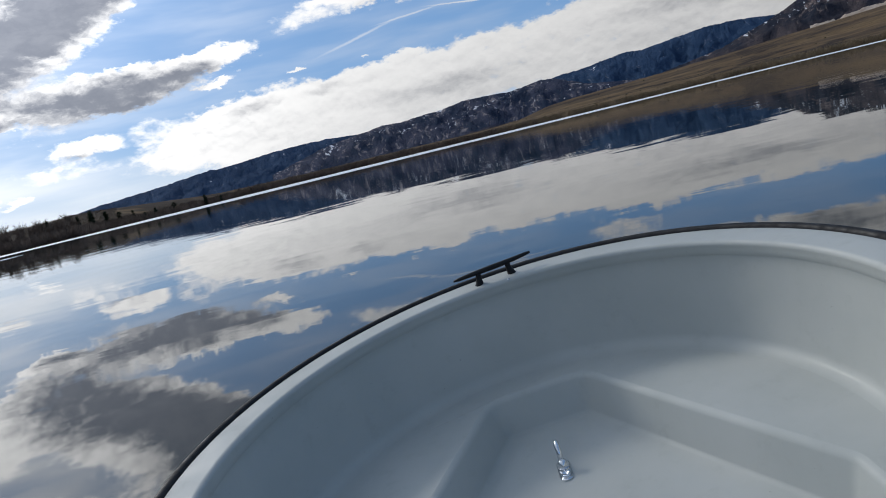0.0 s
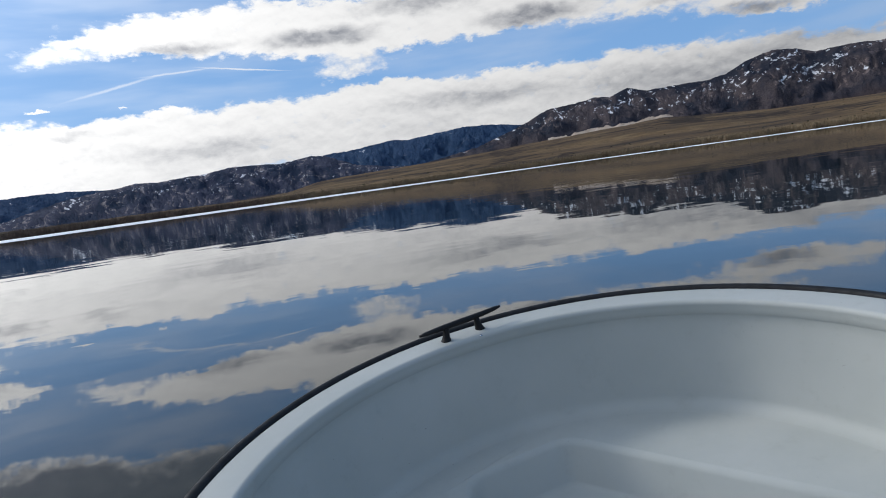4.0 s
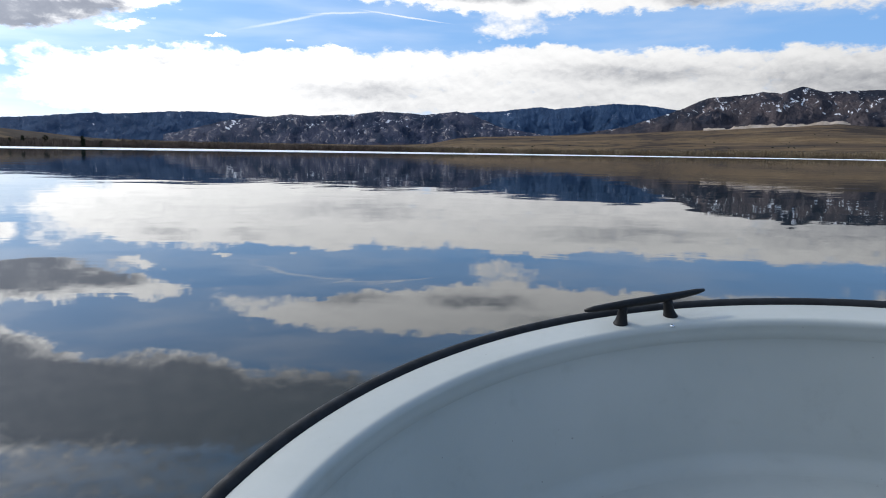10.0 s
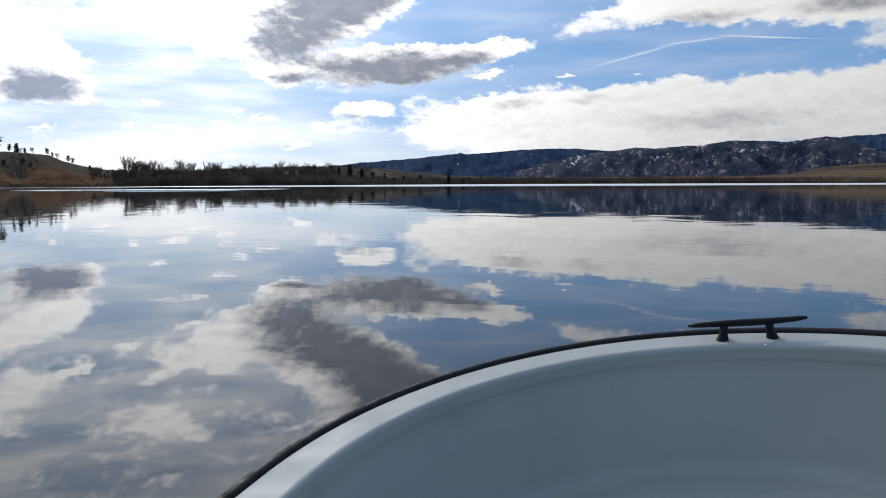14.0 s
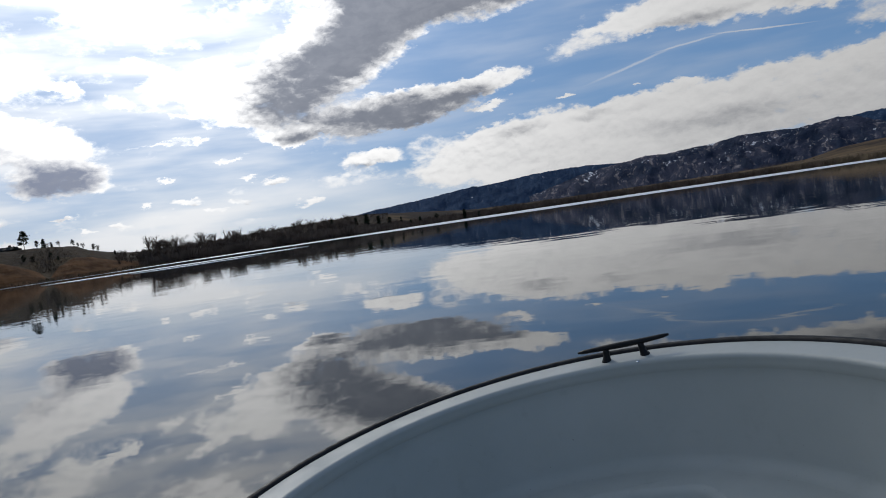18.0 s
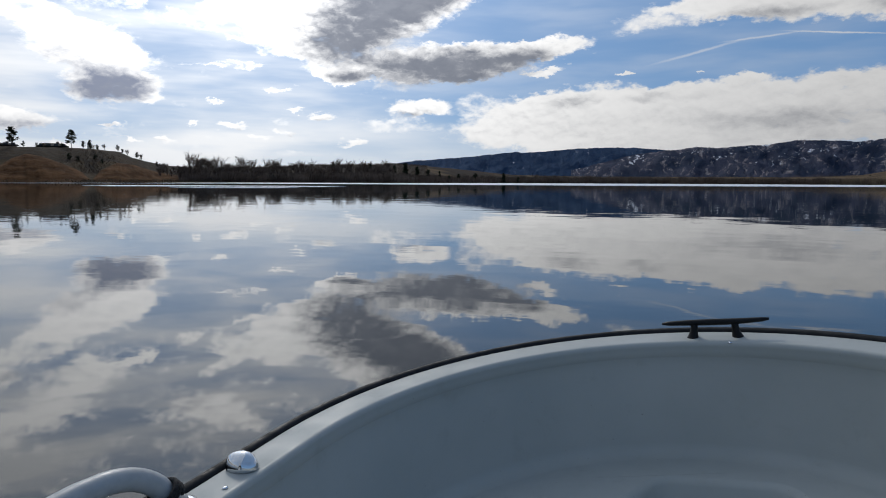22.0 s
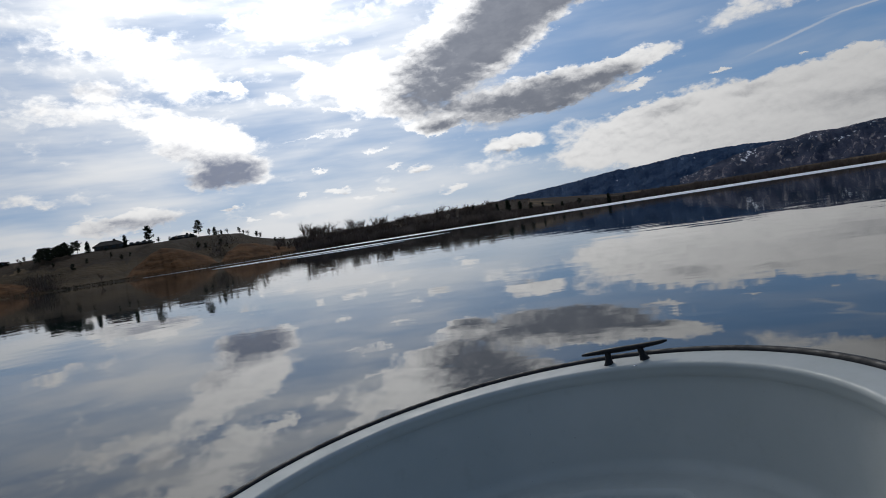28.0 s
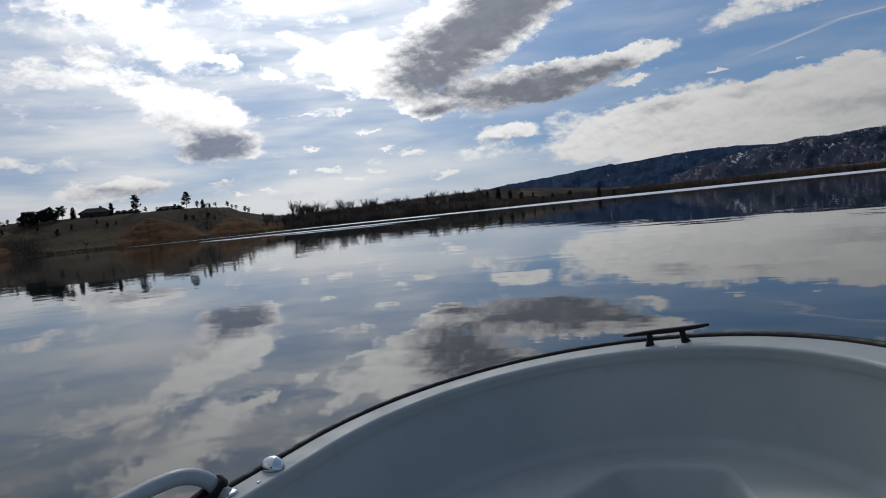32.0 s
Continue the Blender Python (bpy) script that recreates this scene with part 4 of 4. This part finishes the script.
def house(at, w, d, wall_h, roof_h, label):
    root = new("house")
    x, y = w / 2, d / 2
    part_of("wall", [(-x, -y, -2), (x, -y, -2), (x, y, -2), (-x, y, -2), (-x, -y, wall_h), (x, -y, wall_h), (x, y, wall_h), (-x, y, wall_h)],
            [(0, 1, 5, 4), (1, 2, 6, 5), (2, 3, 7, 6), (3, 0, 4, 7), (4, 5, 6, 7)], "siding", root, "brown house walls")
    o, r = 0.7, w / 2 - d / 2
    roof = part_of("roof", [(-x - o, -y - o, wall_h - .1), (x + o, -y - o, wall_h - .1), (x + o, y + o, wall_h - .1), (-x - o, y + o, wall_h - .1),
                            (-x - o, -y - o, wall_h + .15), (x + o, -y - o, wall_h + .15), (x + o, y + o, wall_h + .15), (-x - o, y + o, wall_h + .15),
                            (-r - 1, 0, wall_h + roof_h), (r + 1, 0, wall_h + roof_h)],
                   [(0, 3, 2, 1), (0, 1, 5, 4), (1, 2, 6, 5), (2, 3, 7, 6), (3, 0, 4, 7), (4, 5, 9, 8), (5, 6, 9), (6, 7, 8, 9), (7, 4, 8)], "roof", root, "dark hipped shingle roof")
    V, F = [], []
    stick(V, F, (w * .18, 0.6, wall_h), (w * .18, 0.6, wall_h + roof_h + .7), .55, .55, 4)
    part_of("chimney", V, F, "siding", roof)
    for k in range(4):
        cx = -x + w * (k + 0.5) / 4
        win = part_of("window", [(cx + sx, -y - .05 - dy, z) for dy in (0, .03) for sx, z in ((-.8, 1.0), (.8, 1.0), (.8, 2.3), (-.8, 2.3))],
                      [(0, 1, 5, 4), (1, 2, 6, 5), (2, 3, 7, 6), (3, 0, 4, 7), (4, 5, 6, 7)], "window_glass", root)
    root.matrix_world = at
    return tagged(root, label, "house", "houses on the hill")


house(place(-62.9, 336, radians(63), 0.4), 12.4, 8.0, 2.0, 2.3, "brown house with a dark hipped roof on the hill")
house(place(-60.7, 340, radians(61), 0.5), 10.5, 6.0, 1.2, 0.9, "low wing of a house with a dark roof on the hill")
house(place(-57.6, 338, radians(57), 0.5), 11.0, 8.0, 1.2, 1.5, "long low house with a dark roof behind the bank")
house(place(-71.0, 344, radians(71), 0.6), 17.0, 9.0, 1.9, 0.4, "long flat roofed grey building on the hill")

# ---------- the boat ----------
RIM, AFT = 0.83, 2.6
BOAT_AXIS = 73.0                                        # where the bow points, in the boat's own plan
rim_z = 0.45
boat = tagged(new("motor_boat"), "light grey fibreglass skiff with a round bow and black rub rail", "boat")
boat.matrix_world = pose(0, 0, rim_z, 0, 0, BOAT_YAW) @ Matrix.Rotation(radians(math.hypot(BOAT_TRIM, BOAT_HEEL)), 4, Vector((BOAT_TRIM, BOAT_HEEL, 0)))


def ring_pt(deg, r, z=0.0):
    return Vector((r * math.cos(radians(deg)), r * math.sin(radians(deg)), z))


aft_dir = Vector((math.cos(radians(BOAT_AXIS + 180)), math.sin(radians(BOAT_AXIS + 180)), 0))
OUTLINE = []                                             # (point on the rim, outward normal)
for k in range(9, 0, -1):
    n = ring_pt(BOAT_AXIS - 90, 1)
    OUTLINE.append((n * RIM + aft_dir * AFT * k / 9, n))
for k in range(0, 121):
    n = ring_pt(BOAT_AXIS - 90 + 180 * k / 120, 1)
    OUTLINE.append((n * RIM, n))
for k in range(1, 10):
    n = ring_pt(BOAT_AXIS + 90, 1)
    OUTLINE.append((n * RIM + aft_dir * AFT * k / 9, n))


def swept(name, section, mat, parent, label="", closed=False, pts=None):
    """Carries a section of (inward offset, height) round the outline."""
    pts = pts or OUTLINE
    V, F, m = [], [], len(section)
    for p, n in pts:
        V += [p - n * s + Vector((0, 0, z)) for s, z in section]
    for i in range(len(pts) - 1):
        for j in range(m if closed else m - 1):
            a, b = i * m + j, i * m + (j + 1) % m
            F.append((a, b, b + m, a + m))
    return part_of(name, V, F, mat, parent, label, True)


def arc(cx, cz, r, a0, a1, n):
    return [(cx + r * math.cos(radians(a0 + (a1 - a0) * k / n)), cz + r * math.sin(radians(a0 + (a1 - a0) * k / n))) for k in range(n + 1)]


swept("rub_rail", arc(0.012, -0.004, 0.0135, 0, 360, 14)[:-1], "rubber", boat, "black rubber rub rail", True)
gunwale = swept("gunwale", [(0.022, -0.03), (0.022, -0.004)] + arc(0.030, -0.006, 0.007, 150, 90, 3) + [(0.06, 0.0015), (0.098, 0.0)] + arc(0.101, -0.012, 0.012, 80, -20, 7)
                + [(0.1125, -0.024), (0.1115, -0.034), (0.109, -0.040)], "gelcoat", boat, "smooth pale gunwale")
swept("inner_wall", [(0.1085, -0.0385), (0.1075, -0.048), (0.108, -0.062), (0.112, -0.085), (0.119, -0.12), (0.128, -0.16), (0.137, -0.20), (0.144, -0.225), (0.149, -0.24)]
      + [(0.195 - 0.045 * math.cos(radians(a)), -0.242 - 0.038 * math.sin(radians(a))) for a in range(15, 91, 15)], "gelcoat", boat, "curved inner side of the bow")
swept("hull_side", [(0.010, -0.024), (0.03, -0.06), (0.06, -0.18), (0.12, -0.36), (0.22, -0.54), (0.46, -0.62), (0.76, -0.66)], "gelcoat", boat, "outer hull side")


def poly_ring(corners, radius, steps=6):
    """A convex outline with rounded corners."""
    ring, n = [], len(corners)
    for i in range(n):
        a, b, c = (Vector((*corners[(i + k) % n], 0)) for k in (-1, 0, 1))
        u, v = (a - b).normalized(), (c - b).normalized()
        half = u.angle(v) / 2
        cut = radius / math.tan(half)
        p, q = b + u * cut, b + v * cut
        mid = b + (u + v).normalized() * radius / math.sin(half)
        a0 = math.atan2(p.y - mid.y, p.x - mid.x)
        a1 = math.atan2(q.y - mid.y, q.x - mid.x)
        da = (a1 - a0 + math.pi) % math.tau - math.pi
        ring += [Vector((mid.x + radius * math.cos(a0 + da * k / steps), mid.y + radius * math.sin(a0 + da * k / steps), 0)) for k in range(steps + 1)]
    return ring


def inset(ring, d):
    out, n = [], len(ring)
    for i in range(n):
        t = (ring[(i + 1) % n] - ring[i - 1]).normalized()
        out.append(ring[i] + Vector((t.y, -t.x, 0)) * d)
    return out


DECK_Z = -0.28
WELL = [(0.026, 0.549), (0.299, 0.480), (0.467, -0.286), (0.175, -1.24), (-0.74, -0.97), (-0.45, -0.01)]
well_top = poly_ring(WELL, 0.065)
deck_edge = [p - n * 0.191 + Vector((0, 0, DECK_Z + 0.0005)) for p, n in OUTLINE]
deck_hole = [Vector((p.x, p.y, DECK_Z)) for p in inset(well_top, -0.012)]
V = deck_edge + deck_hole
F = [t for t in tessellate_polygon([deck_edge, deck_hole])]
F = [t if (V[t[1]] - V[t[0]]).cross(V[t[2]] - V[t[0]]).z > 0 else (t[0], t[2], t[1]) for t in F]
deck = part_of("bow_deck", V, F, "gelcoat", boat, "flat bow deck, lightly scuffed")
V, F = [], []
levels = [(-0.012, DECK_Z), (-0.004, DECK_Z - 0.002), (0.003, DECK_Z - 0.008), (0.008, DECK_Z - 0.014), (0.030, DECK_Z - 0.100), (0.035, DECK_Z - 0.1060), (0.046, DECK_Z - 0.1080)]
for d, z in levels:
    V += [(p.x, p.y, z) for p in inset(well_top, d)]
m = len(well_top)
for i in range(len(levels) - 1):
    F += [(i * m + k, i * m + (k + 1) % m, (i + 1) * m + (k + 1) % m, (i + 1) * m + k) for k in range(m)]
F.append(tuple(range((len(levels) - 1) * m, len(levels) * m)))
well = part_of("foot_well", V, F, "gelcoat", boat, "stepped-down well in the bow deck", True)
stern = [p for p, n in (OUTLINE[0], OUTLINE[-1])]
V = [p + n_off + Vector((0, 0, z)) for n_off in (Vector(), aft_dir * 0.05) for p in stern for z in (0.0, -0.6)]
part_of("transom", V, [(0, 1, 3, 2), (4, 6, 7, 5), (0, 2, 6, 4), (1, 5, 7, 3), (0, 4, 5, 1), (2, 3, 7, 6)], "gelcoat", boat)


def lathe(V, F, rings_, sides=20, cap=True):
    """rings_: (centre, x axis, y axis); joins the rings to a skin."""
    i0 = len(V)
    for c, u, v in rings_:
        V += [c + u * math.cos(math.tau * k / sides) + v * math.sin(math.tau * k / sides) for k in range(sides)]
    for r in range(len(rings_) - 1):
        a = i0 + r * sides
        F += [(a + k, a + (k + 1) % sides, a + sides + (k + 1) % sides, a + sides + k) for k in range(sides)]
    if cap:
        F.append(tuple(range(i0 + sides - 1, i0 - 1, -1)))
        F.append(tuple(range(len(V) - sides, len(V))))


# bow cleat: a bar on two splayed feet
cleat = tagged(new("mooring_cleat"), "black nylon mooring cleat bolted to the bow rim", "cleat")
along_c, across_c, up = Vector((1, 0, 0)), Vector((0, 1, 0)), Vector((0, 0, 1))
V, F = [], []
secs = []
for k in range(17):
    u = -1 + k / 8
    w = 0.0095 * (1 - 0.30 * abs(u) ** 2.2) * (0.55 if abs(u) == 1 else 1)
    hh = 0.0085 * (1 - 0.42 * abs(u) ** 1.6) * (0.6 if abs(u) == 1 else 1)
    secs.append((along_c * 0.1265 * u + up * (0.037 + 0.005 * abs(u) ** 2 * (1 if u > 0 else -0.3)), across_c * w, up * hh))
lathe(V, F, secs, 12)
part_of("bar", V, F, "nylon", cleat, "", True)
for sx in (-1, 1):
    V, F = [], []
    lathe(V, F, [(along_c * sx * (0.048 + 0.006 * (1 - q) ** 2) + up * (-0.002 + 0.036 * q), along_c * (0.0085 + 0.006 * (1 - q) ** 3), across_c * (0.010 + 0.007 * (1 - q) ** 3)) for q in (0, 0.08, 0.2, 0.45, 0.75, 1)], 14)
    part_of("foot", V, F, "nylon", cleat, "", True)
B = boat.matrix_world.copy()
cleat.matrix_world = B @ Matrix.Translation((0.217, 0.728, 0.002)) @ Matrix.Rotation(radians(-11.6), 4, "Z")

# screws on the rim
def screw(a, r, z, size, label="small stainless screw head on the gunwale"):
    V, F = [], []
    lathe(V, F, [(up * 0.0, along_c * size, across_c * size), (up * size * .35, along_c * size * .9, across_c * size * .9), (up * size * .6, along_c * size * .45, across_c * size * .45)], 10)
    ob = new("screw", mesh_of("screw", V, F, "chrome", True))
    ob.matrix_world = B @ Matrix.Translation(ring_pt(a, r, z))
    return tagged(ob, label, "screw", "screws on the rim")


screw(70.5, 0.722, -0.004, 0.005)
screw(BOAT_AXIS + 106, 0.772, 0.0005, 0.006)

# chrome clamshell fitting
shell = tagged(new("chrome_fitting"), "polished chrome clamshell fitting on the gunwale", "boat fitting")
V, F = [], []
lathe(V, F, [(along_c * 0.030 * u + up * 0.0, across_c * 0.024 * math.sqrt(max(0.02, 1 - u * u * (1 if u > 0 else 0.55))), up * 0.034 * math.sqrt(max(0.02, 1 - u * u * (1 if u > 0 else 0.35)))) for u in (-1, -.97, -.85, -.65, -.4, -.1, .2, .5, .75, .9, 1)], 24)
V = [Vector((v.x, v.y, max(v.z, 0.0))) for v in V]
part_of("dome", V, F, "chrome", shell, "", True)
# black disc on the dome's closed end, standing for the shade inside its mouth
V, F = [], []
lathe(V, F, [(along_c * -0.031, across_c * 0.017, up * 0.026), (along_c * -0.0305, across_c * 0.015, up * 0.024)], 20)
V = [Vector((v.x, v.y, max(v.z, 0.0))) for v in V]
part_of("mouth_shade_disc", V, F, "nylon", shell, "flat black disc standing for the shaded mouth of the fitting")
shell.matrix_world = B @ Matrix.Translation(ring_pt(BOAT_AXIS + 90, 0.763, 0.001) + aft_dir * 0.14) @ Matrix.Rotation(radians(BOAT_AXIS + 270), 4, "Z")


def tube(path, radius, sides=12):
    V, F = [], []
    pts = [Vector(p) for p in path]
    rings_ = []
    ref = Vector((0, 0, 1))
    for i, p in enumerate(pts):
        t = (pts[min(i + 1, len(pts) - 1)] - pts[max(i - 1, 0)]).normalized()
        u = t.cross(ref)
        u = (u if u.length > 0.05 else t.cross(Vector((1, 0, 0)))).normalized()
        if rings_ and u.dot(rings_[-1][1]) < 0:
            u = -u
        rings_.append((p, u * radius, t.cross(u).normalized() * radius))
    lathe(V, F, rings_, sides)
    return V, F


def on_side(s, off, z):
    """A point s metres along the port rim from the knot, off metres outward of the gunwale's middle."""
    return ring_pt(BOAT_AXIS + 90, 0.778 + off, z) + aft_dir * (s + 0.28)


rail = tagged(new("grab_rail"), "satin grey tubular grab rail along the port gunwale", "rail")
path = [on_side(0.0, 0.0, 0.0)]
for k in range(1, 13):
    q = k / 12
    path.append(on_side(0.015 + 0.12 * (1 - math.cos(q * math.pi / 2)) , 0.02 * q, 0.095 * math.sin(q * math.pi / 2)))
path += [on_side(0.16 + 0.1 * k, 0.022, 0.097) for k in range(14)]
last = 0.16 + 0.1 * 13
for k in range(1, 10):
    q = k / 9
    path.append(on_side(last + 0.13 * math.sin(q * math.pi / 2), 0.022 * (1 - q), 0.097 * math.cos(q * math.pi / 2)))
V, F = tube(path, 0.0190, 20)
part_of("tube", V, F, "rail_alloy", rail, "", True)
for s in (0.0, last + 0.13):
    V, F = [], []
    lathe(V, F, [(up * z, along_c * r, across_c * r) for z, r in ((0, .027), (.004, .027), (.006, .022), (.009, .017))], 18)
    fl = part_of("flange", V, F, "chrome", rail, "", True)
    fl.location = on_side(s, 0, 0.001)
rail.matrix_world = B

cord = tagged(new("rope"), "black cord tied round the foot of the grab rail", "rope")
loops_ = []
for k in range(60):
    t = k / 59 * math.tau * 2.6
    c = on_side(0.022 + 0.012 * k / 59, 0.002, 0.022 + 0.016 * k / 59)
    loops_.append(c + Vector((0.026 * math.cos(t), 0.022 * math.sin(t), 0.016 * math.sin(t + 0.6))))
V, F = tube(loops_, 0.0052, 8)
part_of("knot", V, F, "rope", cord, "", True)
tail = [on_side(0.03, -0.012, 0.02), on_side(0.07, -0.02, 0.008)] + [on_side(0.12 + 0.07 * k, -0.012 + 0.010 * math.sin(k * 0.9), 0.007) for k in range(20)]
V, F = tube(tail, 0.0055, 8)
part_of("cord", V, F, "rope", cord, "", True)
tail = [on_side(0.03, 0.02, 0.03), on_side(0.09, 0.028, 0.016)] + [on_side(0.14 + 0.08 * k, 0.030 + 0.003 * math.sin(k * 1.3), 0.018) for k in range(16)]
V, F = tube(tail, 0.011, 10)
part_of("webbing", V, F, "rope", cord, "", True)
cord.matrix_world = B

# flip-up latch in the well
latch = tagged(new("hatch_latch"), "polished chrome lift latch on the well floor", "latch")
ring = poly_ring([(-0.017, -0.045), (0.017, -0.045), (0.017, 0.045), (-0.017, 0.045)], 0.0165, 8)
V = [Vector((p.x, p.y, 0)) for p in ring] + [Vector((p.x, p.y, 0.003)) for p in ring] + [Vector((p.x * .9, p.y * .96, 0.0045)) for p in ring]
m = len(ring)
F = [(i * m + k, i * m + (k + 1) % m, (i + 1) * m + (k + 1) % m, (i + 1) * m + k) for i in range(2) for k in range(m)] + [tuple(range(2 * m, 3 * m))]
part_of("plate", V, F, "chrome", latch, "oval chrome plate", False)
V, F = [], []
lathe(V, F, [(Vector((0, -0.026, z)), along_c * r, across_c * r) for z, r in ((.003, .012), (.009, .0115), (.011, .009), (.0075, .0075))], 18)
part_of("lock", V, F, "chrome", latch, "", True)
V, F = [], []
lathe(V, F, [(Vector((0, 0.012, z)), along_c * r, across_c * r) for z, r in ((.003, .014), (.010, .015), (.020, .012), (.026, .007))], 18)
part_of("hub", V, F, "chrome", latch, "", True)
V, F = tube([(0, 0.012, 0.020), (0, 0.018, 0.040), (0, 0.026, 0.056), (0, 0.036, 0.062), (0, 0.043, 0.056)], 0.0075, 12)
part_of("lever", V, F, "chrome", latch, "", True)
latch.matrix_world = B @ Matrix.Translation((0.085, 0.250, DECK_Z - 0.1075)) @ Matrix.Rotation(radians(-17), 4, "Z")
